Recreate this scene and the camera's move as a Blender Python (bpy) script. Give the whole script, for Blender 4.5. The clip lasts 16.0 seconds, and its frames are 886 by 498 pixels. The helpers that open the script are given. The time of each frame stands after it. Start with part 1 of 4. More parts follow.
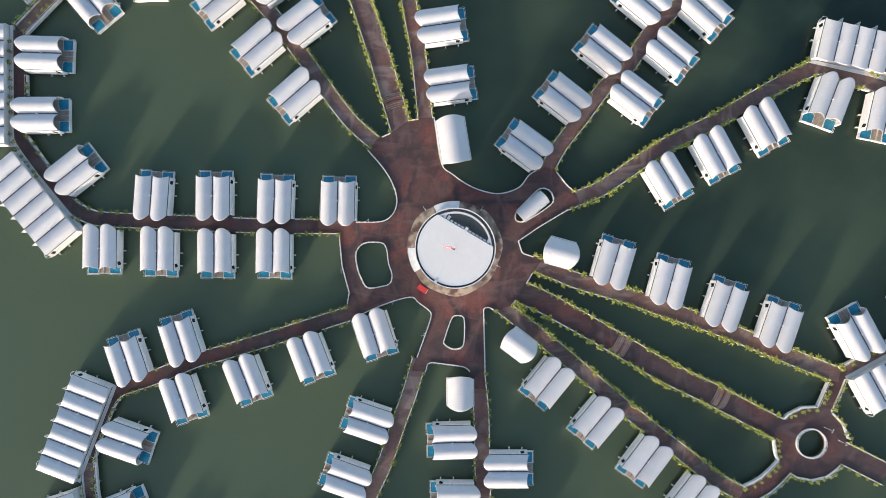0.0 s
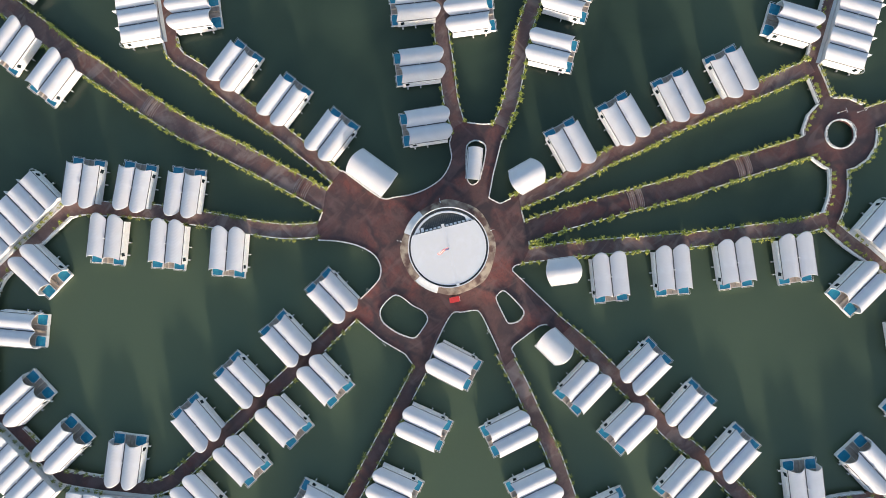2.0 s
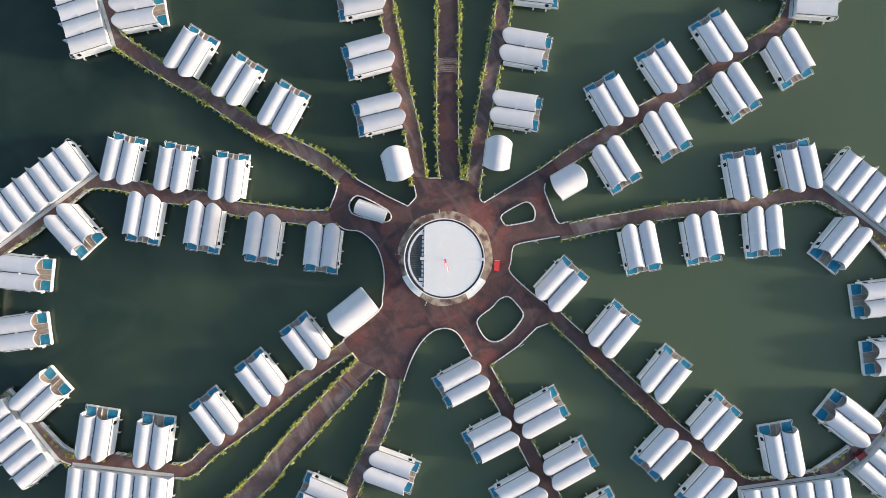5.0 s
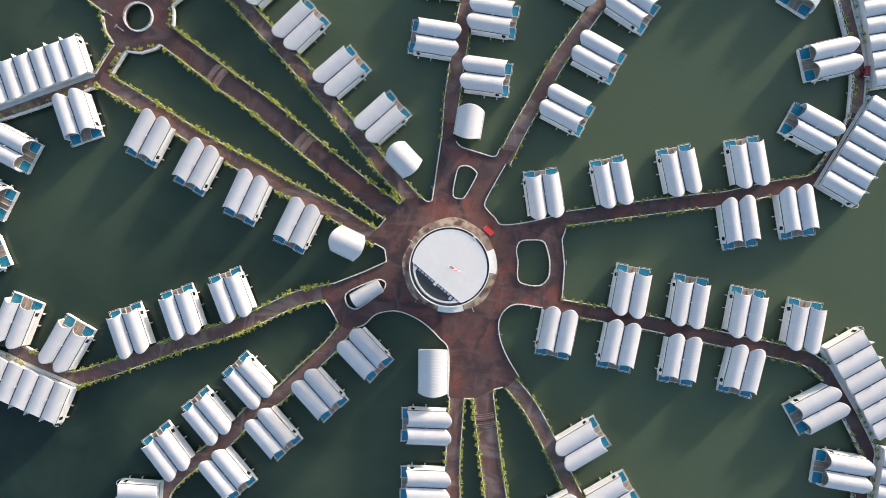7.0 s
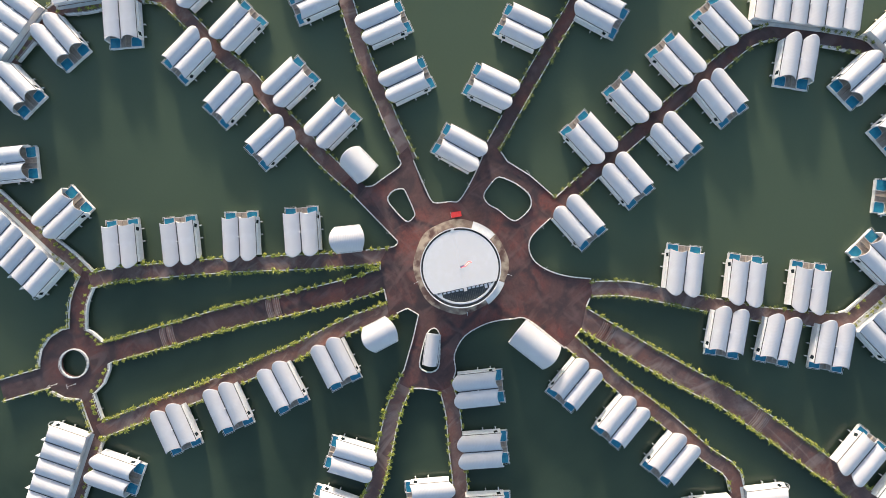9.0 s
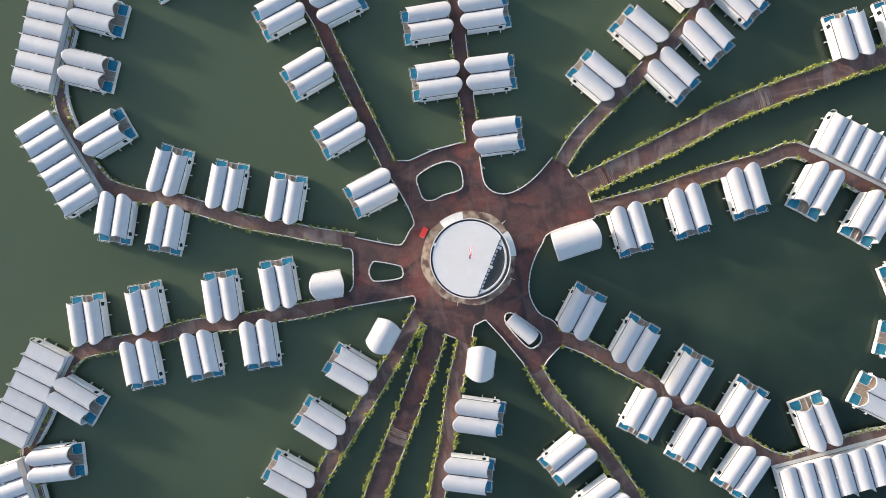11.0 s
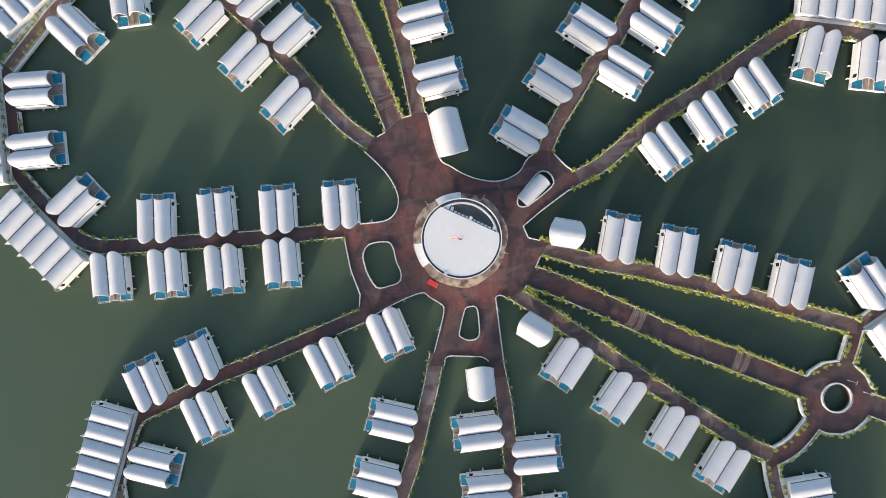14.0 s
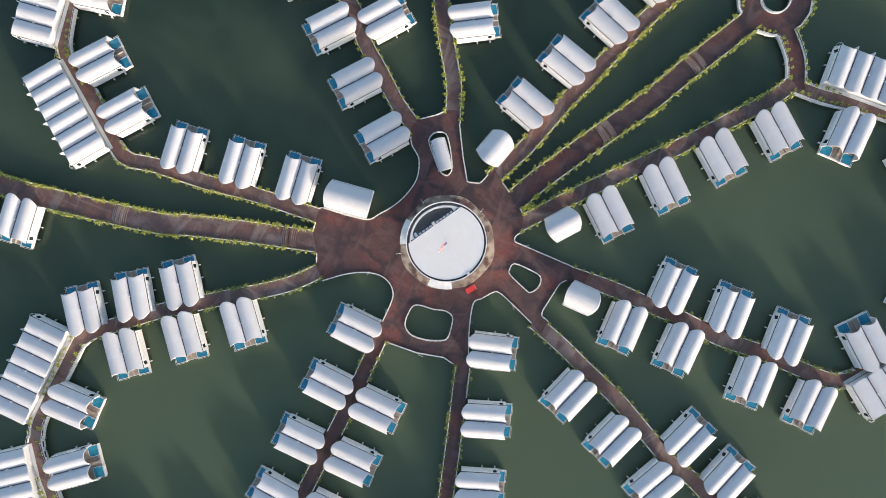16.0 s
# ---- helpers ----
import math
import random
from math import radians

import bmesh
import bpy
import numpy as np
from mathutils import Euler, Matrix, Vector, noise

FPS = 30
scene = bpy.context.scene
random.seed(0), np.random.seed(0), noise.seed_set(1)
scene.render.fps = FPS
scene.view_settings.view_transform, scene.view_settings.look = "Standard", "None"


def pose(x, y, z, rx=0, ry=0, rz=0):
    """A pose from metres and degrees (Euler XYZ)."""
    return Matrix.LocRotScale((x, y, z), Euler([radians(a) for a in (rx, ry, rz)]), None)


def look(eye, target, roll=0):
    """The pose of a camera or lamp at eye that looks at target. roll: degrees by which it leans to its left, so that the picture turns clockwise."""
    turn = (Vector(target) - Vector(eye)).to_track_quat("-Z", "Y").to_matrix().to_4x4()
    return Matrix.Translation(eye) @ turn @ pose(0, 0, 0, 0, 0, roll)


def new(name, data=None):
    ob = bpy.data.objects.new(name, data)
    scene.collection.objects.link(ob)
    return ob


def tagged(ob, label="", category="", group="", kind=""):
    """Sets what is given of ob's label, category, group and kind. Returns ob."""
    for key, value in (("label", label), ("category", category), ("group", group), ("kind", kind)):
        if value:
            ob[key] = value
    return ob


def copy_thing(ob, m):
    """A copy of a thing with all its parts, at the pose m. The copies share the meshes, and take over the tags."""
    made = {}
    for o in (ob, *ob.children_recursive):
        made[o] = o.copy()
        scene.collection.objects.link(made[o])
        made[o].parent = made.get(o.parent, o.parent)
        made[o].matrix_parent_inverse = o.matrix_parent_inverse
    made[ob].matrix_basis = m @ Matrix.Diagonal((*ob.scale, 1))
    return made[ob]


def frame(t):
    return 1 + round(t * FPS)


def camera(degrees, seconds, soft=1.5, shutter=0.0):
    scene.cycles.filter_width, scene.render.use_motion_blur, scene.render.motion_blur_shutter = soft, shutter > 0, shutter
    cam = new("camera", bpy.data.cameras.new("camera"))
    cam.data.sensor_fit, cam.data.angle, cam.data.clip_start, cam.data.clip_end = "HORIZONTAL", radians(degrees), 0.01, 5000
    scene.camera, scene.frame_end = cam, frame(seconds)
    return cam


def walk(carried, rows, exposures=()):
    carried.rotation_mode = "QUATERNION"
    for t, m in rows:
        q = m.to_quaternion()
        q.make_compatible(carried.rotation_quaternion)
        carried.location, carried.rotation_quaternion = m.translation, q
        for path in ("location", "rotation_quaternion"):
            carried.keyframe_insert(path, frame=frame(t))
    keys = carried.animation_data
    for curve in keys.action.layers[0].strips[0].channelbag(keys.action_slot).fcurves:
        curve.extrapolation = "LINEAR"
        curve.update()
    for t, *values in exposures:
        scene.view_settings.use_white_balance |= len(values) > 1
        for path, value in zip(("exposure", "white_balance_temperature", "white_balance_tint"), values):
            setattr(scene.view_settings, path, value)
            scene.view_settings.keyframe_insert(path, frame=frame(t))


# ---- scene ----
cam = camera(74.9, 16.0, soft=0.8)
# seconds, place in metres, tilt and turn in degrees
PATH = [
    (0.0, -1.568, 0.570, 150.000, -0.326, 0.552, 0.011),
    (0.5, -1.504, 0.271, 149.978, -0.228, 0.379, -10.807),
    (1.0, -1.366, -0.072, 149.945, 0.012, 0.329, -21.699),
    (1.5, -1.064, -0.466, 149.906, 0.221, 0.457, -32.914),
    (2.0, -0.512, -0.979, 149.952, 0.279, 0.676, -44.924),
    (2.5, 0.099, -1.543, 149.940, 0.310, 0.941, -57.611),
    (3.0, 0.662, -2.175, 149.982, 0.226, 1.178, -69.988),
    (3.5, 1.067, -2.763, 150.052, 0.090, 1.340, -82.283),
    (4.0, 1.119, -3.154, 150.105, -0.021, 1.362, -94.579),
    (4.5, 0.972, -3.433, 150.148, -0.067, 1.340, -107.064),
    (5.0, 0.709, -3.640, 150.185, -0.055, 1.312, -119.714),
    (5.5, 0.362, -3.784, 150.221, -0.002, 1.284, -132.426),
    (6.0, -0.032, -3.876, 150.258, 0.075, 1.265, -145.099),
    (6.5, -0.440, -3.925, 150.299, 0.160, 1.263, -157.631),
    (7.0, -0.844, -3.925, 150.334, 0.202, 1.279, -170.160),
    (7.5, -1.272, -3.818, 150.316, 0.141, 1.313, -183.294),
    (8.0, -1.678, -3.635, 150.250, 0.195, 1.387, -196.342),
    (8.5, -1.973, -3.461, 150.127, 0.219, 1.446, -209.541),
    (9.0, -2.165, -3.325, 150.125, 0.200, 1.458, -222.906),
    (9.5, -2.290, -3.228, 150.160, 0.183, 1.438, -236.530),
    (10.0, -2.368, -3.143, 150.198, 0.171, 1.401, -250.406),
    (10.5, -2.414, -3.040, 150.238, 0.155, 1.362, -264.487),
    (11.0, -2.442, -2.888, 150.283, 0.125, 1.335, -278.724),
    (11.5, -2.469, -2.657, 150.334, 0.070, 1.334, -293.067),
    (12.0, -2.519, -2.335, 150.382, -0.018, 1.333, -307.485),
    (12.5, -2.673, -2.039, 150.367, -0.133, 1.198, -321.976),
    (13.0, -2.953, -2.002, 150.229, -0.178, 0.967, -336.485),
    (13.5, -3.105, -2.127, 150.136, -0.060, 0.729, -351.199),
    (14.0, -3.006, -2.300, 150.127, 0.058, 0.671, -365.874),
    (14.5, -2.715, -2.407, 150.047, 0.281, 0.731, -380.495),
    (15.0, -2.254, -2.474, 149.988, 0.333, 0.896, -395.344),
    (15.5, -1.629, -2.578, 149.918, 0.323, 1.077, -410.322),
    (16.0, -0.956, -2.694, 149.900, 0.141, 1.194, -425.352),
]
walk(cam, [(t, pose(*r)) for t, *r in PATH])

# ---------- light ----------
SUN_AZ, SUN_EL = 237.0, 10.8
world = bpy.data.worlds.new("sky")
scene.world = world
world.use_nodes = True
wn = world.node_tree
sky = wn.nodes.new("ShaderNodeTexSky")
sky.sky_type, sky.sun_disc = "NISHITA", False
sky.sun_elevation, sky.sun_rotation = radians(SUN_EL), radians(90 - SUN_AZ)
sky.air_density, sky.dust_density = 1.0, 2.0
wn.links.new(sky.outputs[0], wn.nodes["Background"].inputs[0])
wn.nodes["Background"].inputs[1].default_value = 0.148
sun_data = bpy.data.lights.new("sun", "SUN")
sun_data.energy, sun_data.angle, sun_data.color = 2.3, radians(4.4), (1.0, 0.87, 0.735)
sun = new("sun", sun_data)
sun_way = Vector((math.cos(radians(SUN_AZ)) * math.cos(radians(SUN_EL)), math.sin(radians(SUN_AZ)) * math.cos(radians(SUN_EL)), math.sin(radians(SUN_EL))))
sun.matrix_world = look(sun_way * 300, (0, 0, 0))
scene.view_settings.exposure = 1.285

DECK = 1.5

# ---------- materials ----------


def material(name, base, rough=0.6, second=None, scale=1.0, third=None, scale3=0.1, bump=0.0, bump_scale=20.0, metal=0.0, vary=0.0, space="Object"):
    """A surface of two or three tones mixed by noise at two sizes, with fine relief."""
    m = bpy.data.materials.new(name)
    m.use_nodes = True
    nt = m.node_tree
    b = nt.nodes["Principled BSDF"]
    b.inputs["Roughness"].default_value, b.inputs["Metallic"].default_value = rough, metal
    if space == "World":
        co = nt.nodes.new("ShaderNodeNewGeometry").outputs["Position"]
    else:
        co = nt.nodes.new("ShaderNodeTexCoord").outputs["Object"]

    def noise_mask(size, low, high, detail=5.0):
        n = nt.nodes.new("ShaderNodeTexNoise")
        n.inputs["Scale"].default_value, n.inputs["Detail"].default_value = size, detail
        nt.links.new(co, n.inputs["Vector"])
        r = nt.nodes.new("ShaderNodeMapRange")
        r.inputs[1].default_value, r.inputs[2].default_value = low, high
        nt.links.new(n.outputs[0], r.inputs[0])
        return r.outputs[0]

    def mix(fac, a, c):
        x = nt.nodes.new("ShaderNodeMix")
        x.data_type = "RGBA"
        nt.links.new(fac, x.inputs[0])
        if isinstance(a, tuple):
            x.inputs[6].default_value = (*a, 1)
        else:
            nt.links.new(a, x.inputs[6])
        x.inputs[7].default_value = (*c, 1)
        return x.outputs[2]

    col = base
    if second:
        col = mix(noise_mask(scale, 0.35, 0.65), col, second)
    if third:
        col = mix(noise_mask(scale3, 0.42, 0.62, 3.0), col, third)
    if vary:
        info = nt.nodes.new("ShaderNodeObjectInfo")
        hsv = nt.nodes.new("ShaderNodeHueSaturation")
        r = nt.nodes.new("ShaderNodeMapRange")
        r.inputs[3].default_value, r.inputs[4].default_value = 1 - vary, 1 + vary
        nt.links.new(info.outputs["Random"], r.inputs[0])
        nt.links.new(r.outputs[0], hsv.inputs["Value"])
        if isinstance(col, tuple):
            hsv.inputs["Color"].default_value = (*col, 1)
        else:
            nt.links.new(col, hsv.inputs["Color"])
        col = hsv.outputs[0]
    if isinstance(col, tuple):
        b.inputs["Base Color"].default_value = (*col, 1)
    else:
        nt.links.new(col, b.inputs["Base Color"])
    if bump:
        n = nt.nodes.new("ShaderNodeTexNoise")
        n.inputs["Scale"].default_value, n.inputs["Detail"].default_value = bump_scale, 6
        nt.links.new(co, n.inputs["Vector"])
        bp = nt.nodes.new("ShaderNodeBump")
        bp.inputs["Strength"].default_value, bp.inputs["Distance"].default_value = bump, 0.05
        nt.links.new(n.outputs[0], bp.inputs["Height"])
        nt.links.new(bp.outputs[0], b.inputs["Normal"])
    return m


ROOF = material("white_roof_sheet", (0.555, 0.56, 0.60), 0.5, (0.52, 0.525, 0.565), 0.5, (0.54, 0.535, 0.565), 0.12, vary=0.04)
WALL = material("white_render", (0.76, 0.755, 0.77), 0.7, (0.69, 0.68, 0.68), 1.5, bump=0.1)
CREAM = material("beige_render", (0.46, 0.40, 0.34), 0.75, (0.36, 0.31, 0.27), 1.2, bump=0.1)
GUTTER = material("dark_gutter", (0.05, 0.05, 0.055), 0.6, (0.09, 0.09, 0.09), 2.0)
KERB = material("white_kerb_paint", (0.74, 0.74, 0.735), 0.6, (0.62, 0.61, 0.59), 1.3, bump=0.1)
RAIL = material("white_rail_paint", (0.74, 0.74, 0.735), 0.4, (0.64, 0.64, 0.63), 3.0)


def paving(name, base, dark, pale, red, stain, scuff):
    """Worn stone paving: broad tones, sharp-edged dark stains, pale scuffs, fine joints."""
    m = bpy.data.materials.new(name)
    m.use_nodes = True
    nt = m.node_tree
    bs = nt.nodes["Principled BSDF"]
    bs.inputs["Roughness"].default_value = 0.7
    pos = nt.nodes.new("ShaderNodeNewGeometry").outputs["Position"]

    def field(size, low, high, detail, warp=0.0, stretch=(1, 1, 1), turn=0.0):
        mp = nt.nodes.new("ShaderNodeMapping")
        mp.inputs["Scale"].default_value, mp.inputs["Rotation"].default_value = stretch, (0, 0, turn)
        nt.links.new(pos, mp.inputs["Vector"])
        n = nt.nodes.new("ShaderNodeTexNoise")
        n.inputs["Scale"].default_value, n.inputs["Detail"].default_value, n.inputs["Distortion"].default_value = size, detail, warp
        nt.links.new(mp.outputs[0], n.inputs["Vector"])
        r = nt.nodes.new("ShaderNodeMapRange")
        r.inputs[1].default_value, r.inputs[2].default_value = low, high
        nt.links.new(n.outputs[0], r.inputs[0])
        return r.outputs[0]

    def mix(fac, a, c, most=1.0):
        x = nt.nodes.new("ShaderNodeMix")
        x.data_type = "RGBA"
        k = nt.nodes.new("ShaderNodeMath")
        k.operation = "MULTIPLY"
        k.inputs[1].default_value = most
        nt.links.new(fac, k.inputs[0])
        nt.links.new(k.outputs[0], x.inputs[0])
        if isinstance(a, tuple):
            x.inputs[6].default_value = (*a, 1)
        else:
            nt.links.new(a, x.inputs[6])
        x.inputs[7].default_value = (*c, 1)
        return x.outputs[2]

    col = mix(field(0.07, 0.44, 0.58, 5.0, 0.6), base, red)
    col = mix(field(0.13, 0.48, 0.60, 6.0, 1.0), col, dark, stain)
    col = mix(field(0.33, 0.54, 0.66, 5.0, 0.8), col, dark, stain * 0.6)
    col = mix(field(0.24, 0.55, 0.70, 5.0, 0.6, (0.6, 1, 1), 1.1), col, pale, scuff)
    col = mix(field(1.1, 0.55, 0.72, 4.0), col, pale, scuff * 0.5)
    col = mix(field(1.6, 0.5, 0.64, 4.0, 0.6), col, dark, 0.3)
    col = mix(field(4.0, 0.45, 0.62, 4.0), col, dark, 0.25)

    def bands(size, wide, warp, seed):
        """Crooked lines along the borders of large cells, broken up by noise."""
        wob = nt.nodes.new("ShaderNodeTexNoise")
        wob.inputs["Scale"].default_value, wob.inputs["Detail"].default_value = 0.25, 3.0
        nt.links.new(pos, wob.inputs["Vector"])
        push = nt.nodes.new("ShaderNodeVectorMath")
        push.operation = "MULTIPLY_ADD"
        push.inputs[1].default_value = (warp, warp, 0)
        nt.links.new(wob.outputs["Color"], push.inputs[0])
        shift = nt.nodes.new("ShaderNodeVectorMath")
        shift.inputs[1].default_value = (seed, seed * 0.7, 0)
        nt.links.new(pos, shift.inputs[0])
        nt.links.new(shift.outputs[0], push.inputs[2])
        cell = nt.nodes.new("ShaderNodeTexVoronoi")
        cell.feature, cell.voronoi_dimensions = "DISTANCE_TO_EDGE", "2D"
        cell.inputs["Scale"].default_value = size
        nt.links.new(push.outputs[0], cell.inputs["Vector"])
        r = nt.nodes.new("ShaderNodeMapRange")
        r.inputs[1].default_value, r.inputs[2].default_value = wide * size * 1.6, wide * size * 0.4
        nt.links.new(cell.outputs["Distance"], r.inputs[0])
        k = nt.nodes.new("ShaderNodeMath")
        k.operation = "MULTIPLY"
        nt.links.new(r.outputs[0], k.inputs[0])
        nt.links.new(field(0.07, 0.40, 0.50, 3.0), k.inputs[1])
        return k.outputs[0]

    col = mix(bands(0.085, 0.75, 4.0, 11.0), col, dark, min(1.0, stain * 1.2))
    col = mix(field(0.2, 0.56, 0.66, 5.0, 1.4, (0.3, 1, 1), 0.55), col, pale, scuff)
    col = mix(field(0.22, 0.57, 0.67, 5.0, 1.4, (1, 0.3, 1), 0.3), col, pale, scuff * 0.8)
    nt.links.new(col, bs.inputs["Base Color"])
    n = nt.nodes.new("ShaderNodeTexNoise")
    n.inputs["Scale"].default_value, n.inputs["Detail"].default_value = 6.0, 6
    nt.links.new(pos, n.inputs["Vector"])
    bp = nt.nodes.new("ShaderNodeBump")
    bp.inputs["Strength"].default_value, bp.inputs["Distance"].default_value = 0.3, 0.03
    nt.links.new(n.outputs[0], bp.inputs["Height"])
    nt.links.new(bp.outputs[0], bs.inputs["Normal"])
    return m


PLAZA = paving("red_brown_paving", (0.104, 0.049, 0.045), (0.036, 0.025, 0.029), (0.185, 0.108, 0.098), (0.168, 0.050, 0.041), 0.65, 0.4)
PATH_PAVING = paving("worn_brown_paving", (0.180, 0.108, 0.097), (0.095, 0.060, 0.058), (0.31, 0.235, 0.21), (0.195, 0.090, 0.070), 0.5, 0.55)
DARK_PAVING = paving("dark_brown_paving", (0.085, 0.046, 0.045), (0.045, 0.029, 0.031), (0.14, 0.10, 0.095), (0.120, 0.042, 0.036), 0.65, 0.4)
SKIRT = material("beige_stone_paving", (0.25, 0.185, 0.15), 0.8, (0.11, 0.058, 0.05), 0.3, (0.42, 0.345, 0.265), 0.5, bump=0.3, bump_scale=6.0)
CONCRETE = material("grey_concrete", (0.30, 0.29, 0.27), 0.85, (0.20, 0.19, 0.18), 1.0, bump=0.3)
PALE_SLAB = material("pale_grey_slab", (0.62, 0.65, 0.66), 0.8, (0.52, 0.55, 0.57), 0.8, (0.56, 0.57, 0.57), 0.2, bump=0.2)
TERRACE = material("terrace_timber", (0.41, 0.35, 0.30), 0.7, (0.28, 0.24, 0.21), 2.0, bump=0.2)
GLASS_DARK = material("dark_window_glass", (0.02, 0.03, 0.035), 0.12)
RED = material("red_buggy_paint", (0.55, 0.045, 0.045), 0.4, (0.44, 0.03, 0.03), 2.0)
BLACK = material("black_rubber", (0.02, 0.02, 0.02), 0.8, (0.035, 0.035, 0.035), 4.0)
NOSING = material("worn_pale_stone", (0.42, 0.37, 0.35), 0.8, (0.30, 0.26, 0.24), 2.0)
SOIL = material("dark_soil", (0.05, 0.035, 0.025), 0.9, (0.03, 0.02, 0.015), 3.0)
SLATE = material("dark_louvres", (0.035, 0.045, 0.05), 0.5, (0.06, 0.07, 0.075), 1.5)
AWNING = material("pale_awning_cloth", (0.76, 0.77, 0.78), 0.7, (0.66, 0.67, 0.69), 1.0)
DISC = material("pale_flat_roof", (0.765, 0.735, 0.735), 0.6, (0.72, 0.695, 0.69), 0.25, (0.735, 0.705, 0.69), 0.8)
# buggy red with the shade beside the villa row mixed into its colour
RED_SHADED = material("shaded_red_paint", (0.26, 0.02, 0.03), 0.5, (0.2, 0.015, 0.02), 2.0)
FLAG_W = material("white_cloth", (0.55, 0.54, 0.56), 0.9, (0.48, 0.47, 0.49), 3.0)
FLAG_R = material("red_cloth", (0.40, 0.07, 0.085), 0.9, (0.32, 0.055, 0.07), 3.0)
FLAG_B = material("blue_cloth", (0.06, 0.07, 0.16), 0.9, (0.045, 0.05, 0.12), 3.0)


def leaf_material(name, a, b, c):
    m = bpy.data.materials.new(name)
    m.use_nodes = True
    nt = m.node_tree
    bs = nt.nodes["Principled BSDF"]
    bs.inputs["Roughness"].default_value = 0.5
    geo = nt.nodes.new("ShaderNodeNewGeometry")
    info = nt.nodes.new("ShaderNodeObjectInfo")
    add = nt.nodes.new("ShaderNodeMath")
    add.operation = "ADD"
    nt.links.new(geo.outputs["Random Per Island"], add.inputs[0])
    nt.links.new(info.outputs["Random"], add.inputs[1])
    frac = nt.nodes.new("ShaderNodeMath")
    frac.operation = "FRACT"
    nt.links.new(add.outputs[0], frac.inputs[0])
    ramp = nt.nodes.new("ShaderNodeValToRGB")
    ramp.color_ramp.elements[0].color, ramp.color_ramp.elements[1].color = (*a, 1), (*c, 1)
    e = ramp.color_ramp.elements.new(0.5)
    e.color = (*b, 1)
    nt.links.new(frac.outputs[0], ramp.inputs[0])
    nt.links.new(ramp.outputs[0], bs.inputs["Base Color"])
    return m


LEAF = leaf_material("yellow_green_leaves", (0.10, 0.14, 0.02), (0.27, 0.30, 0.04), (0.48, 0.46, 0.08))
LEAF_DARK = leaf_material("dark_green_leaves", (0.07, 0.10, 0.02), (0.17, 0.20, 0.035), (0.34, 0.34, 0.065))


def water_material(name, deep, mid, silt_glow, rough, ripple):
    """Murky water: deep tone, cloudy streaks, silt; sky reflection painted in towards the south-west."""
    m = bpy.data.materials.new(name)
    m.use_nodes = True
    nt = m.node_tree
    b = nt.nodes["Principled BSDF"]
    b.inputs["Roughness"].default_value, b.inputs["IOR"].default_value = rough, 1.33
    pos = nt.nodes.new("ShaderNodeNewGeometry").outputs["Position"]

    def noise(size, detail, warp=0.0):
        n = nt.nodes.new("ShaderNodeTexNoise")
        n.inputs["Scale"].default_value, n.inputs["Detail"].default_value, n.inputs["Distortion"].default_value = size, detail, warp
        nt.links.new(pos, n.inputs["Vector"])
        return n.outputs[0]

    def spread(value, low, high):
        r = nt.nodes.new("ShaderNodeMapRange")
        r.interpolation_type = "SMOOTHSTEP"
        r.inputs[1].default_value, r.inputs[2].default_value = low, high
        nt.links.new(value, r.inputs[0])
        return r.outputs[0]

    def mix(fac, a, c):
        x = nt.nodes.new("ShaderNodeMix")
        x.data_type = "RGBA"
        nt.links.new(fac, x.inputs[0])
        if isinstance(a, tuple):
            x.inputs[6].default_value = (*a, 1)
        else:
            nt.links.new(a, x.inputs[6])
        x.inputs[7].default_value = (*c, 1)
        return x.outputs[2]

    # base colour pales south-westwards to imitate the brighter sky mirrored on the sun's side
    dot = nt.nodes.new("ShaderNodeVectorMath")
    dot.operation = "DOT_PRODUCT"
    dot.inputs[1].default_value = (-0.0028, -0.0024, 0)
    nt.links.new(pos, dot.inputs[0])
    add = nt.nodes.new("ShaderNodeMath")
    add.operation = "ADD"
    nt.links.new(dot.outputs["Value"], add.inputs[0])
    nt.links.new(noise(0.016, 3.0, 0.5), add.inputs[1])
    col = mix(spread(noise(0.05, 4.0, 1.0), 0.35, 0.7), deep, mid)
    col = mix(spread(add.outputs[0], -0.1, 0.75), col, silt_glow)
    nt.links.new(col, b.inputs["Base Color"])
    bp = nt.nodes.new("ShaderNodeBump")
    bp.inputs["Strength"].default_value, bp.inputs["Distance"].default_value = ripple, 0.1
    nt.links.new(noise(1.1, 4.0), bp.inputs["Height"])
    nt.links.new(bp.outputs[0], b.inputs["Normal"])
    return m


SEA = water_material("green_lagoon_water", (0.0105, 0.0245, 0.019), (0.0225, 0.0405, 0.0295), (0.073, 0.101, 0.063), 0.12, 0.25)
POOL_WATER = material("pool_water", (0.035, 0.27, 0.40), 0.08, (0.025, 0.20, 0.34), 1.2)

# ---------- mesh helpers ----------


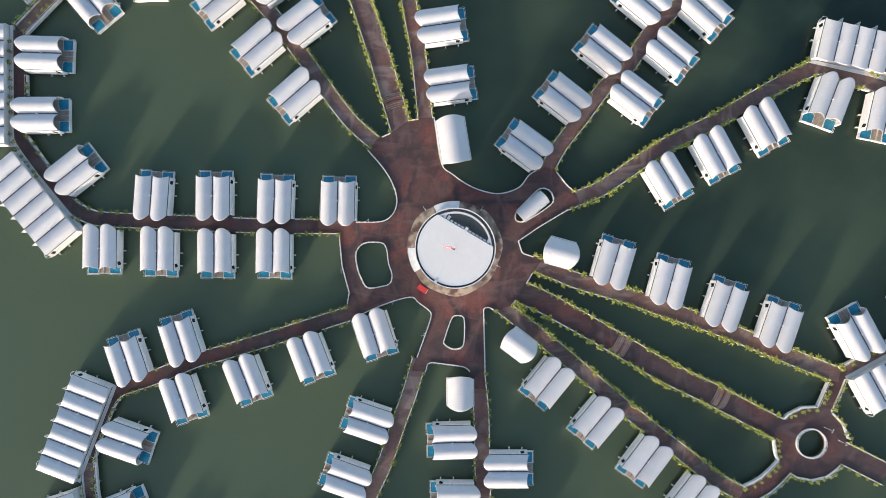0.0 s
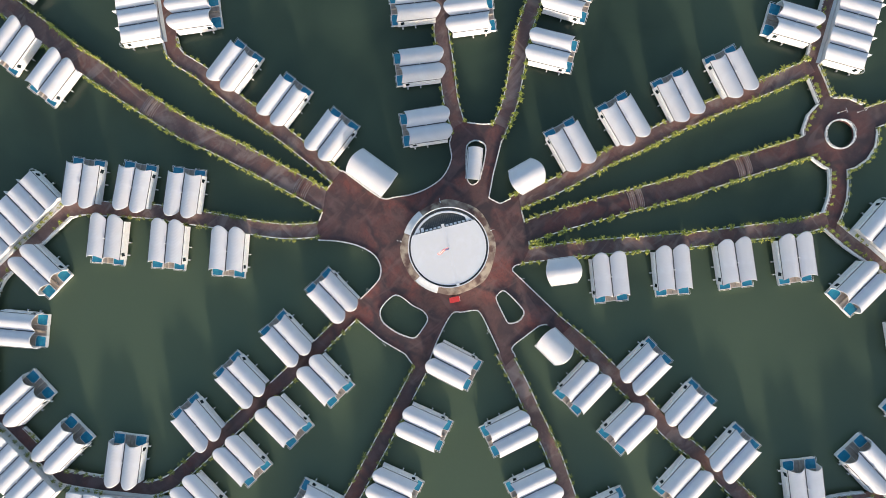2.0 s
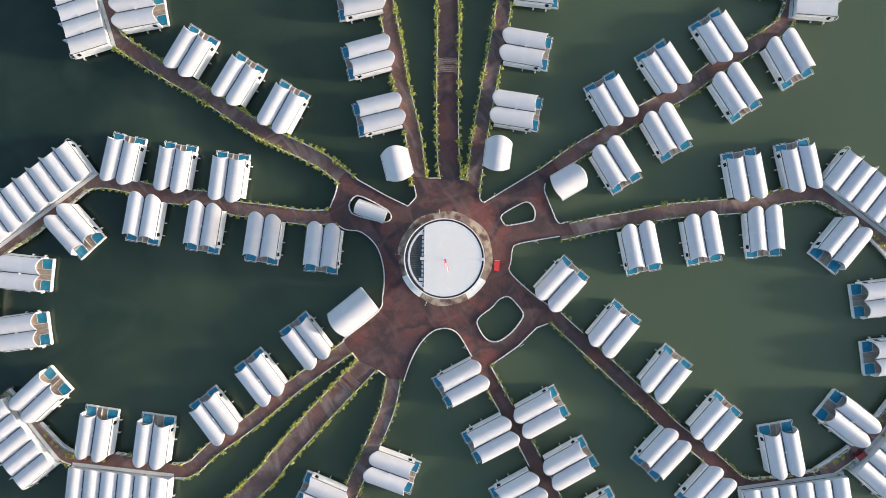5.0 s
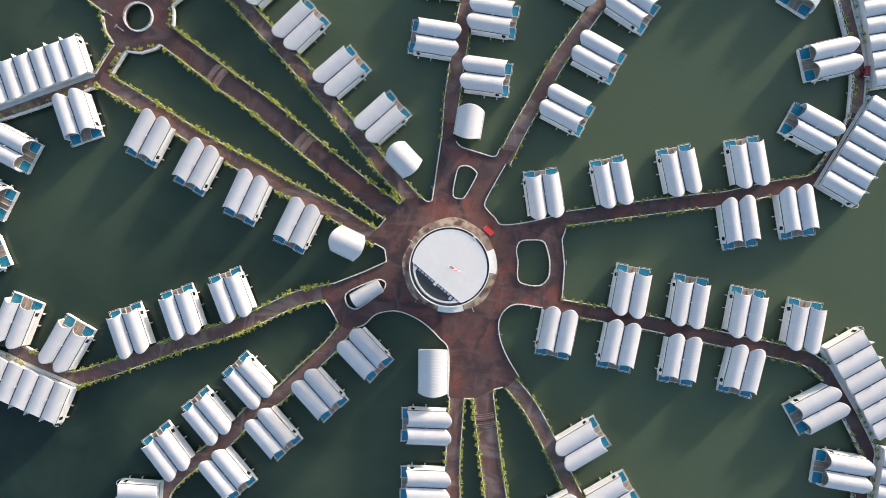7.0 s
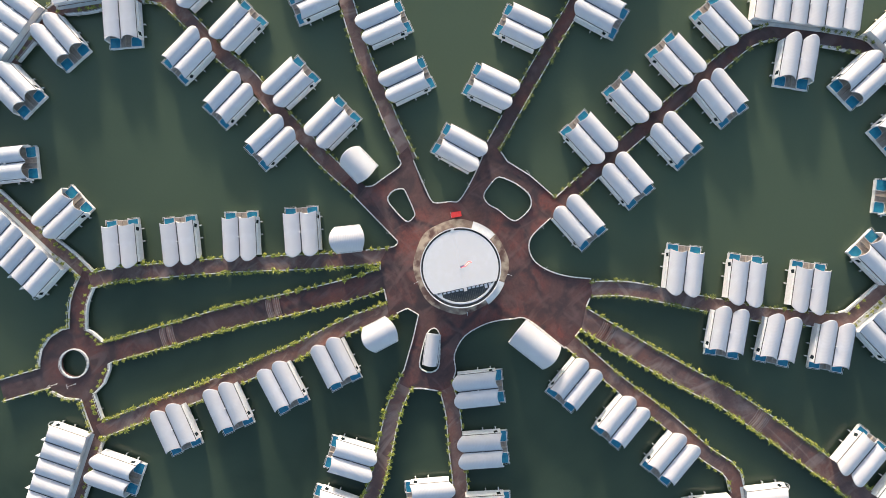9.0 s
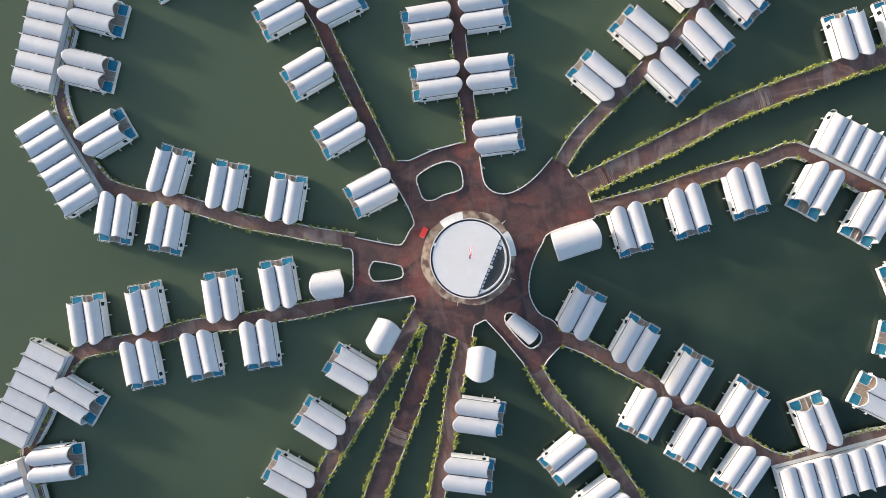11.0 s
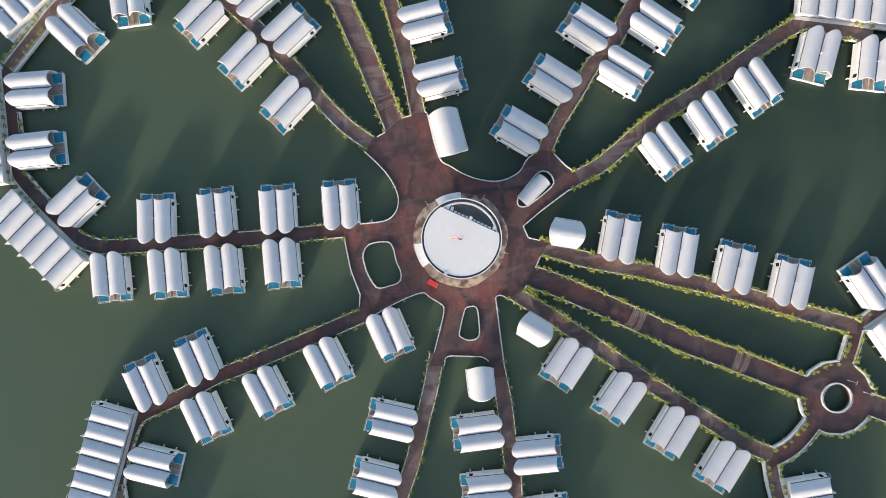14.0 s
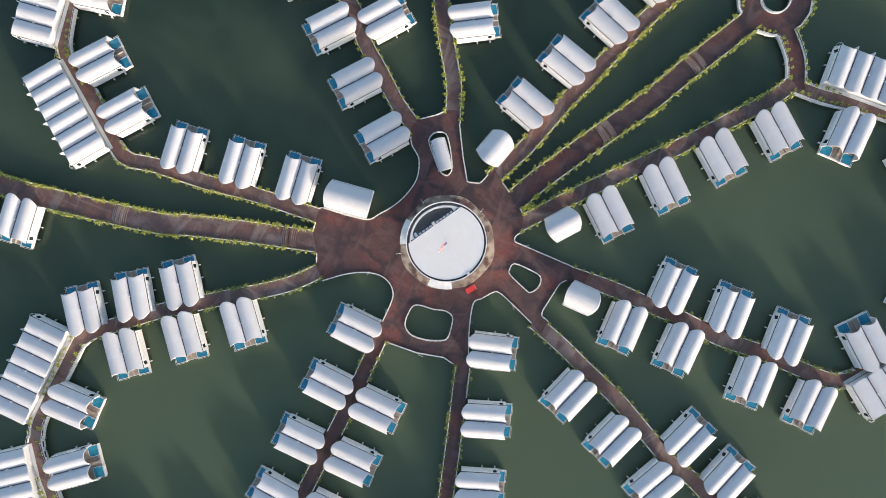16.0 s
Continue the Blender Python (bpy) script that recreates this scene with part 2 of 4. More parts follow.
class Build:
    """Gathers boxes, strips and faces into one mesh."""

    def __init__(self):
        self.v, self.f, self.skin = [], [], 0

    def add(self, verts, faces):
        k = len(self.v)
        self.v += [tuple(a) for a in verts]
        self.f += [tuple(k + i for i in f) for f in faces]
        return self

    def box(self, x0, y0, z0, x1, y1, z1):
        return self.add([(x0, y0, z0), (x1, y0, z0), (x1, y1, z0), (x0, y1, z0), (x0, y0, z1), (x1, y0, z1), (x1, y1, z1), (x0, y1, z1)],
                        [(3, 2, 1, 0), (4, 5, 6, 7), (0, 1, 5, 4), (1, 2, 6, 5), (2, 3, 7, 6), (3, 0, 4, 7)])

    def prism(self, pts, z0, z1):
        """An upright prism over a convex or star-shaped outline, counter-clockwise."""
        n = len(pts)
        return self.add([(x, y, z0) for x, y in pts] + [(x, y, z1) for x, y in pts],
                        [tuple(range(n - 1, -1, -1)), tuple(range(n, 2 * n))] + [(i, (i + 1) % n, n + (i + 1) % n, n + i) for i in range(n)])

    def tube(self, x, y, r, z0, z1, n=10, top=None):
        rt = r if top is None else top
        c = [(math.cos(2 * math.pi * i / n), math.sin(2 * math.pi * i / n)) for i in range(n)]
        return self.add([(x + r * a, y + r * b, z0) for a, b in c] + [(x + rt * a, y + rt * b, z1) for a, b in c],
                        [tuple(range(n - 1, -1, -1)), tuple(range(n, 2 * n))] + [(i, (i + 1) % n, n + (i + 1) % n, n + i) for i in range(n)])

    def sweep(self, pts, width, z0, z1, closed=False, shift=0.0):
        """A bar of oblong section along a line of points in plan."""
        n = len(pts)
        sec = []
        for i, q in enumerate(pts):
            a = pts[(i - 1) % n] if closed or i else pts[0]
            b = pts[(i + 1) % n] if closed or i < n - 1 else pts[-1]
            d = Vector((b[0] - a[0], b[1] - a[1])).normalized()
            s = Vector((-d.y, d.x))
            p0, p1 = Vector(q) + s * (shift + width / 2), Vector(q) + s * (shift - width / 2)
            sec.append([(p0.x, p0.y, z0), (p1.x, p1.y, z0), (p1.x, p1.y, z1), (p0.x, p0.y, z1)])
        faces = []
        m = n if closed else n - 1
        for i in range(m):
            a, b = 4 * i, 4 * ((i + 1) % n)
            faces += [(a + k, b + k, b + (k + 1) % 4, a + (k + 1) % 4) for k in range(4)]
        if not closed:
            faces += [(0, 1, 2, 3), (4 * n - 1, 4 * n - 2, 4 * n - 3, 4 * n - 4)]
        return self.add([c for s in sec for c in s], faces)

    def ring(self, r0, r1, z0, z1, a0=0.0, a1=360.0, n=96):
        """A ring, or a part of one, of oblong section."""
        full = abs(a1 - a0) >= 359.9
        k = n if full else n + 1
        for i in range(k):
            a = radians(a0 + (a1 - a0) * i / n)
            c, s = math.cos(a), math.sin(a)
            self.v += [(r0 * c, r0 * s, z0), (r1 * c, r1 * s, z0), (r1 * c, r1 * s, z1), (r0 * c, r0 * s, z1)]
        base = len(self.v) - 4 * k
        for i in range(n):
            a, b = base + 4 * i, base + 4 * ((i + 1) % k)
            self.f += [(a + j, a + (j + 1) % 4, b + (j + 1) % 4, b + j) for j in range(4)]
        if not full:
            self.f += [(base + 3, base + 2, base + 1, base), tuple(base + 4 * n + j for j in range(4))]
        return self

    def mesh(self, name, mat):
        me = bpy.data.meshes.new(name)
        me.from_pydata(self.v, [], self.f)
        bm = bmesh.new()
        bm.from_mesh(me)
        bmesh.ops.recalc_face_normals(bm, faces=bm.faces)
        bm.to_mesh(me)
        bm.free()
        me.materials.append(mat)
        return me


def part(name, build, mat, parent, label="", smooth=False):
    ob = new(name, build.mesh(name, mat) if isinstance(build, Build) else build)
    smooth = smooth or (build.skin if isinstance(build, Build) else 0)
    if smooth:
        # the leading faces, or all of them, are shaded round
        n = len(ob.data.polygons)
        ob.data.polygons.foreach_set("use_smooth", [smooth is True or i < smooth for i in range(n)])
    ob.parent = parent
    if label:
        ob["label"] = label
    return ob


def thing(name, label, category, group="", kind="", at=None):
    ob = new(name)
    ob.empty_display_size = 0.5
    if at is not None:
        ob.matrix_world = at
    return tagged(ob, label, category, group, kind)


def smooth_line(pts, step=4):
    """A Catmull-Rom curve through points of the plan."""
    out = []
    for i in range(len(pts) - 1):
        a, b, c, d = (Vector(pts[max(0, min(len(pts) - 1, i + k))]) for k in (-1, 0, 1, 2))
        for j in range(step):
            t = j / step
            q = 0.5 * (2 * b + (c - a) * t + (2 * a - 5 * b + 4 * c - d) * t * t + (3 * b - a - 3 * c + d) * t ** 3)
            out.append((q.x, q.y))
    return out + [tuple(pts[-1])]


def smooth_ring(pts, step=4):
    n = len(pts)
    line = smooth_line([pts[-1], *pts, pts[0], pts[1]], step)
    return line[step: step * (n + 1)]


def resample(pts, step, closed=False):
    pts = list(pts) + ([pts[0]] if closed else [])
    out, left = [pts[0]], step
    for a, b in zip(pts, pts[1:]):
        a, b = Vector(a), Vector(b)
        d = (b - a).length
        at = left
        while at <= d:
            q = a + (b - a) * (at / d)
            out.append((q.x, q.y))
            at += step
        left = at - d
    return out


def inside(q, poly):
    x, y = q
    hit = False
    for (x0, y0), (x1, y1) in zip(poly, poly[1:] + poly[:1]):
        if (y0 > y) != (y1 > y) and x < (x1 - x0) * (y - y0) / (y1 - y0) + x0:
            hit = not hit
    return hit


def offset(pts, d):
    out = []
    for i, q in enumerate(pts):
        a, b = Vector(pts[max(0, i - 1)]), Vector(pts[min(len(pts) - 1, i + 1)])
        w = (b - a).normalized()
        k = 1.0
        if 0 < i < len(pts) - 1:
            u = (Vector(q) - a).normalized()
            k = 1 / max(0.6, w.dot(u))
        out.append((q[0] - w.y * d * k, q[1] + w.x * d * k))
    return out


# ---------- plan ----------
EDGES = {
    "west_bay": [(-22.2, 24.8), (-18.8, 20.9), (-16.4, 17.2), (-15.1, 13.6), (-15.0, 11.1), (-16.0, 8.7), (-18.0, 7.1), (-20.9, 6.7), (-25.8, 6.7), (-29.8, 6.2)],
    "west_inlet": [(-29.7, 2.4), (-29.0, -4.8), (-27.2, -11.5), (-27.7, -14.3)],
    "south_west_bay": [(-27.0, -18.6), (-18.8, -14.9), (-11.5, -12.7), (-9.4, -14.1), (-6.6, -16.2), (-6.2, -17.8), (-7.8, -22.7), (-11.1, -31.7)],
    "south_inlet": [(-7.2, -31.7), (-7.0, -29.9), (-5.8, -29.5), (2.4, -30.6), (3.8, -31.6), (4.0, -33.0), (4.3, -36.2)],
    "south_east_bay": [(8.0, -36.2), (7.7, -23.5), (7.5, -15.5), (8.9, -15.3), (10.3, -16.3)],
    "tip_one": [(14.8, -14.7), (15.8, -13.4)],
    "tip_two": [(18.8, -8.6), (19.8, -6.8)],
    "east_bay": [(22.4, -2.9), (17.4, -1.3), (16.4, 1.7), (21.5, 5.2), (32.0, 11.5)],
    "north_east_inlet": [(31.0, 14.2), (28.7, 16.2), (25.7, 20.0)],
    "north_bay": [(23.2, 20.8), (19.2, 19.0), (16.6, 15.7), (11.7, 14.0), (6.8, 14.8), (2.8, 16.6), (-0.5, 19.0), (-3.3, 21.7), (-5.0, 32.3), (-5.2, 33.5)],
    "tip_three": [(-8.2, 33.3), (-11.9, 32.7)],
    "tip_four": [(-16.0, 29.7), (-19.9, 28.0)],
}
PONDS = {
    "west_pond": [(-23.3, 1.3), (-18.8, 1.4), (-17.4, -0.3), (-16.9, -3.9), (-16.0, -6.8), (-16.6, -9.2), (-19.2, -10.1), (-22.5, -10.3), (-24.1, -8.0), (-25.2, -4.8), (-25.4, -1.1)],
    "south_pond": [(0.3, -17.3), (2.4, -17.9), (2.6, -22.7), (2.0, -25.5), (-0.5, -26.1), (-2.8, -24.7), (-2.5, -22.7), (-0.9, -18.2)],
    "north_east_pond": [(15.4, 8.3), (16.6, 10.3), (20.6, 14.4), (22.4, 15.4), (24.3, 14.8), (25.3, 13.1), (25.1, 11.5), (22.7, 9.5), (18.2, 6.8), (15.9, 6.8)],
}
# name: width, centre line, (paving, its look), leaves, how dense they grow
WALKS = {
    "west": (3.5, [(-29.4, 5.5), (-51.2, 5.699999999999999), (-71.5, 6.6), (-89.2, 7.3), (-94.8, 8.4), (-99.8, 11.9), (-106.9, 21.1), (-111.4, 27.4), (-112.1, 30.2), (-112.1, 42.9), (-112.3, 56.2)], (DARK_PAVING, "dark red-brown paved"), LEAF_DARK, 0.65),
    "west_south_west": (3.5, [(-29.4, -17.6), (-44.5, -22.4), (-60.4, -27.2), (-66.6, -28.9), (-75.1, -32.5), (-82.2, -35.0), (-87.5, -37.1), (-90.7, -42.8), (-93.3, -49.2), (-95.1, -55.5)], (DARK_PAVING, "dark red-brown paved"), LEAF_DARK, 0.7),
    "south_south_west": (3.5, [(-9.6, -30.6), (-11.8, -38.0), (-14.3, -44.7), (-16.2, -50.3), (-18.8, -57.4), (-27.4, -75.5), (-28.6, -81.6), (-32.3, -89.5), (-35.3, -92.0), (-41.8, -95.6), (-50.3, -99.0)], (PATH_PAVING, "worn brown paved"), LEAF_DARK, 0.7),
    "south": (3.6, [(6.1, -34.8), (6.8, -41.8), (7.0, -48.8), (7.1, -55.8), (7.3, -62.9), (6.8, -72.8), (7.9, -83.2), (8.2, -94.1), (8.6, -102.3), (10.7, -106.3), (15.4, -111.1)], (PATH_PAVING, "worn brown paved"), LEAF_DARK, 0.7),
    "south_east": (3.6, [(14.6, -16.9), (26.5, -26.3), (41.2, -38.9), (52.4, -48.0), (59.6, -53.5), (66.6, -59.1), (73.6, -62.9)], (PATH_PAVING, "worn brown paved"), LEAF, 1.0),
    "main": (5.4, [(17.4, -11.5), (24.4, -14.7), (41.2, -24.2), (52.6, -30.9), (67.2, -38.1), (79.8, -44.7), (87.4, -48.5)], (DARK_PAVING, "dark red-brown paved"), LEAF, 1.0),
    "main_out": (5.4, [(95.7, -50.6), (101.3, -53.4), (110.2, -57.9)], (DARK_PAVING, "dark red-brown paved"), LEAF, 0.6),
    "east": (3.8, [(27.2, -6.7), (31.4, -8.4), (45.4, -12.6), (53.0, -15.4), (66.5, -19.9), (80.4, -25.5), (94.3, -31.1), (98.4, -32.4)], (PATH_PAVING, "worn brown paved"), LEAF, 1.0),
    "link_north": (3.6, [(98.1, -32.1), (96.4, -36.6), (93.6, -42.9)], (DARK_PAVING, "dark red-brown paved"), LEAF, 0.8),
    "link_south": (4.4, [(73.6, -63.6), (79.6, -60.6), (85.4, -54.8)], (DARK_PAVING, "dark red-brown paved"), LEAF, 0.8),
    "east_north_east": (3.6, [(31.4, 12.7), (38.3, 15.7), (52.5, 25.4), (66.3, 32.3), (80.2, 40.3), (91.2, 45.8), (95.4, 45.5), (100.9, 43.4), (109.7, 40.6)], (PATH_PAVING, "worn brown paved"), LEAF, 1.0),
    "north_east": (3.5, [(23.7, 20.2), (27.2, 26.5), (32.7, 33.5), (38.3, 41.1), (44.5, 46.7), (49.4, 54.3), (59.7, 64.9), (63.1, 71.1), (62.8, 75.5), (60.2, 90.2), (59.4, 101.1), (54.6, 108.1)], (PATH_PAVING, "worn brown paved"), LEAF, 0.7),
    "north": (3.5, [(-7.6, 33.5), (-9.3, 49.6), (-11.8, 63.6), (-13.3, 77.3), (-14.6, 86.0), (-7.2, 95.6), (-1.7, 102.4)], (PATH_PAVING, "worn brown paved"), LEAF, 0.7),
    "north_stairs": (5.2, [(-13.6, 30.0), (-18.8, 47.5), (-24.1, 63.6), (-26.1, 68.2), (-28.9, 80.0), (-31.4, 92.5), (-33.8, 105.0), (-35.8, 119.7), (-37.6, 131.0), (-39.2, 141.0)], (PATH_PAVING, "worn brown paved"), LEAF, 1.0),
    "north_west": (3.5, [(-20.9, 27.3), (-25.9, 31.7), (-30.6, 37.4), (-39.0, 49.2), (-43.9, 55.5), (-46.7, 59.7), (-55.0, 69.0), (-59.5, 74.0), (-63.0, 76.0)], (PATH_PAVING, "worn brown paved"), LEAF_DARK, 0.7),
    "ring_north_west": (3.4, [(-62.2, 76.2), (-75.7, 76.7), (-85.4, 77.1), (-90.3, 76.1), (-94.3, 73.9), (-112.0, 56.0)], (PATH_PAVING, "worn brown paved"), LEAF, 0.45),
    "ring_south_west": (3.4, [(-94.6, -55.9), (-93.3, -67.5), (-88.4, -79.8), (-85.4, -86.6), (-83.6, -90.1), (-77.0, -92.9), (-67.2, -97.0), (-60.2, -99.0), (-53.0, -98.5), (-46.8, -96.8)], (PATH_PAVING, "worn brown paved"), LEAF, 0.45),
    "ring_north": (3.4, [(-8.4, 95.5), (-0.8, 106.0), (4.1, 111.5), (9.4, 113.6), (19.8, 116.2), (26.7, 118.0)], (PATH_PAVING, "worn brown paved"), LEAF, 0.45),
    "ring_east": (3.4, [(98.5, -32.4), (109.5, -26.1), (121.7, -19.7), (127.2, -17.3)], (PATH_PAVING, "worn brown paved"), LEAF, 0.45),
    "ring_south_east": (3.4, [(72.8, -63.5), (73.3, -71.4), (75.0, -80.3), (75.9, -88.2), (76.6, -96.8)], (PATH_PAVING, "worn brown paved"), LEAF, 0.45),
    "ring_south": (3.4, [(15.4, -111.1), (23.3, -115), (28, -118.4), (31.7, -121.0), (38, -120.9), (46, -120.0), (57, -118.5), (67, -113.5), (74, -106), (76.6, -97)], (PATH_PAVING, "worn brown paved"), LEAF, 0.45),
}
VILLAS = [
    (-105.3, 49.6, -2.0), (-106.4, 34.1, 0.4), (-97.5, 19.5, 37.9), (-77.2, 12.9, 85.8),
    (-61.5, 12.8, 89.5), (-83.6, -28.9, 108.5), (-69.9, -23.8, 107.7), (-69.8, -38.0, -70.8),
    (-84.5, -49.6, -19.2), (-90.4, 0.2, -90.7), (-75.7, -0.4, -90.7), (-61.1, -0.9, -90.0),
]
VILLAS += [
    (-46.2, -0.9, -90.8), (-1.6, 41.5, 7.9), (-3.9, 56.4, 8.1), (53.8, 17.7, -58.9),
    (54.3, 49.4, -39.7), (40.2, -4.2, 73.8), (-0.2, -49.3, -178.3), (-49.8, 51.7, -139.9),
    (-40.2, 39.4, -139.2), (-38.4, 57.5, 37.5), (-45.8, 12.0, 88.0), (-29.7, 11.5, 88.8),
]
VILLAS += [
    (-53.4, -33.1, -68.6), (-37.1, -27.4, -69.0), (-20.6, -21.5, -72.1), (-21.7, -44.4, 161.7),
    (-27.3, -59.1, 160.5), (18.3, 25.7, 143.4), (28.0, 37.8, 141.7), (38.1, 49.7, 141.0),
    (45.3, 38.5, -37.6), (65.8, 24.2, -61.5), (78.3, 31.3, -61.2), (94.7, 37.6, -110.2),
]
VILLAS += [
    (24.1, -33.8, -128.9), (36.5, -43.7, -130.0), (48.9, -53.6, -126.8), (13.2, -56.6, 0.2),
    (54.4, -9.1, 74.9), (68.4, -14.7, 71.5), (82.1, -19.9, 71.5), (54.5, 80.1, -167.6),
    (51.0, 97.3, -125.4), (63.1, 60.2, -42.5), (47.9, 62.2, 140.2), (13.7, -72.0, 3.0),
]
VILLAS += [
    (13.6, -87.8, 2.7), (0.7, -84.3, -177.1), (1.4, -100.0, 179.5), (20.7, -106.5, 51.3),
    (0.6, -64.4, -179.9), (4.9, 101.3, -38.4), (-4.1, 89.2, -37.2), (-6.7, 71.6, 7.7),
    (-40.4, 103.1, -172.2), (-46.5, 67.6, 35.0), (-19.9, -75.8, -19.4), (-24.6, -88.7, -17.2),
]
VILLAS += [
    (-33.5, -73.3, 155.4), (-46.0, -88.7, 111.5), (-63.2, -90.5, 67.8), (-55.1, 77.7, 37.3),
    (102.2, -21.9, 118.6), (66.9, -80.4, -179.7), (-78.5, 70.7, -88.2),
    (-60.0, 63.7, -140.8), (20.9, 109.5, -77.0), (60.6, -63.4, -127.5), (-85.9, -68.0, 22.2),
]
VILLAS += [
    (-77.2, -85.6, 66.6), (-93.2, 63.4, -50.0), (38.0, 105.6, -112.0), (-41.9, 116.1, -171.0),
    (118.5, -10.9, 162.0), (122.8, 2.5, 163.0), (121.4, 19.7, 213.0), (108.6, 34.0, -102.0),
    (68.2, -99.5, 143.0), (53.6, -113.2, 92.0), (36.4, -114.2, 88.0), (-27.8, 125.9, 4.0),
]
BLOCKS = [
    (6, -97.0, -46.4, 158.9),
    (6, -40.4, -100.8, -67.3),
    (8, 66.8, 86.2, 6.8),
    (6, -10.2, 103.1, 144.4),
    (6, -74.7, 83.8, 89.6),
    (6, -108.1, 11.6, -140.3),
    (6, 104.5, 49.3, 77.1),
    (5, 13.6, 120.4, 99.2),
    (6, 81.4, -82.3, 4.1),
    (6, 114.0, -30.8, -61.0),
    (6, -97.5, -76.2, -161.2),
    (6, -72.7, -99.9, -111.8),
    (6, 17.8, -117.6, -124.6),
    (7, -119.1, 41.8, 180.0),
    (4, 52.5, 111.2, 52.8),
    (5, -104.6, 73.7, 128.1),
    (6, 47.8, -125.0, -78.7),
]
ROUND = (91.0, -49.9)

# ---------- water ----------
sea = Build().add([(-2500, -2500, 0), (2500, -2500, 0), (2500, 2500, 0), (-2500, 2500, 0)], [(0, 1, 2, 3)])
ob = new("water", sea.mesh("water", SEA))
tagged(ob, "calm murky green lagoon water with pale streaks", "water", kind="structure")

# ---------- decks ----------
plaza_line = []
for name, pts in EDGES.items():
    plaza_line += smooth_line(pts) if name.endswith("_bay") and name != "east_bay" and name != "south_east_bay" else pts
pond_lines = {name: smooth_ring(pts) for name, pts in PONDS.items()}
# how far a walkway reaches in under the deck it leaves
START = {"west": 4, "west_south_west": 5, "south_south_west": 2, "south": 3, "south_east": 4, "main": 4, "east": 8, "east_north_east": 3, "north_east": 4, "north": 3, "north_stairs": 3, "north_west": 4, "ring_east": 1.5, "ring_south_west": 1.8, "link_north": 1.5, "link_south": 1.6, "ring_south_east": 1.0}
walk_sides, walk_polys = {}, {}
for name, (width, pts, paving, leaves, density) in WALKS.items():
    back = Vector(pts[0]) + (Vector(pts[0]) - Vector(pts[1])).normalized() * START.get(name, 0.0)
    line = smooth_line([tuple(back), *pts], 3)
    left, right = offset(line, width / 2), offset(line, -width / 2)
    walk_sides[name] = (left, right)
    walk_polys[name] = left + right[::-1]
round_line = [(ROUND[0] + 9.35 * math.cos(radians(a)), ROUND[1] + 9.35 * math.sin(radians(a))) for a in range(8, 368, 24)]


def slab(name, outline, holes, top, thick, mat, parent):
    """A deck slab with holes in it."""
    bm = bmesh.new()
    loops = [outline, *holes]
    for pts in loops:
        vs = [bm.verts.new((x, y, top)) for x, y in pts]
        for a, b in zip(vs, vs[1:] + vs[:1]):
            bm.edges.new((a, b))
    bmesh.ops.triangle_fill(bm, edges=bm.edges[:], use_beauty=True, use_dissolve=False)
    bmesh.ops.recalc_face_normals(bm, faces=bm.faces)
    if bm.faces and sum(f.normal.z for f in bm.faces) < 0:
        bmesh.ops.reverse_faces(bm, faces=bm.faces[:])
    out = bmesh.ops.extrude_face_region(bm, geom=bm.faces[:])
    low = [g for g in out["geom"] if isinstance(g, bmesh.types.BMVert)]
    bmesh.ops.translate(bm, verts=low, vec=(0, 0, -thick))
    bmesh.ops.recalc_face_normals(bm, faces=bm.faces)
    me = bpy.data.meshes.new(name)
    bm.to_mesh(me)
    bm.free()
    me.materials.append(mat)
    ob = new(name, me)
    ob.parent = parent
    return ob


def pile_rows(pts, step, r=0.22, top=DECK - 0.35, free=True):
    b = Build()
    for x, y in resample(pts, step):
        if not any(inside((x, y), pond) for pond in pond_lines.values()) and (free or inside((x, y), plaza_line)):
            b.tube(x, y, r, -2.5, top, 8)
    return b


plaza = thing("plaza", "red-brown paved central plaza deck on piles over water", "plaza", kind="structure")
slab("paving", plaza_line, pond_lines.values(), DECK, 0.4, PLAZA, plaza)
part("piling", pile_rows([(-24, 20), (-10, 24), (-12, -8), (-4, -24), (5, -20), (14, -8), (16, 14), (0, 13), (-12, 10)], 5, free=False), CONCRETE, plaza, "grey concrete piles")
for k, (name, (width, pts, paving, leaves, density)) in enumerate(WALKS.items()):
    w = thing("walkway", paving[1] + " walkway deck on piles over water", "walkway", "walkways", "structure")
    left, right = walk_sides[name]
    b = Build()
    n, top, low = len(left), DECK - 0.004 * (k + 1), DECK - 0.35
    b.add([(x, y, top) for x, y in left] + [(x, y, top) for x, y in right] + [(x, y, low) for x, y in left] + [(x, y, low) for x, y in right],
          [(i, n + i, n + i + 1, i + 1) for i in range(n - 1)] + [(2 * n + i, 2 * n + i + 1, 3 * n + i + 1, 3 * n + i) for i in range(n - 1)]
          + [(i, i + 1, 2 * n + i + 1, 2 * n + i) for i in range(n - 1)] + [(n + i + 1, n + i, 3 * n + i, 3 * n + i + 1) for i in range(n - 1)]
          + [(0, 2 * n, 3 * n, n), (n - 1, 2 * n - 1, 4 * n - 1, 3 * n - 1)])
    part("paving", b, paving[0], w)
    part("piling", pile_rows(left, 7).add(*(lambda q: (q.v, q.f))(pile_rows(right, 7))), CONCRETE, w, "grey concrete piles")
hub = thing("walkway", "round brown paved junction deck with a water hole", "walkway", "walkways", "structure")
slab("paving", round_line, [[(ROUND[0] + 3.4 * math.cos(radians(a)), ROUND[1] + 3.4 * math.sin(radians(a))) for a in range(0, 360, 15)]], DECK - 0.002, 0.4, DARK_PAVING, hub)
part("piling", pile_rows(round_line, 5), CONCRETE, hub, "grey concrete piles")

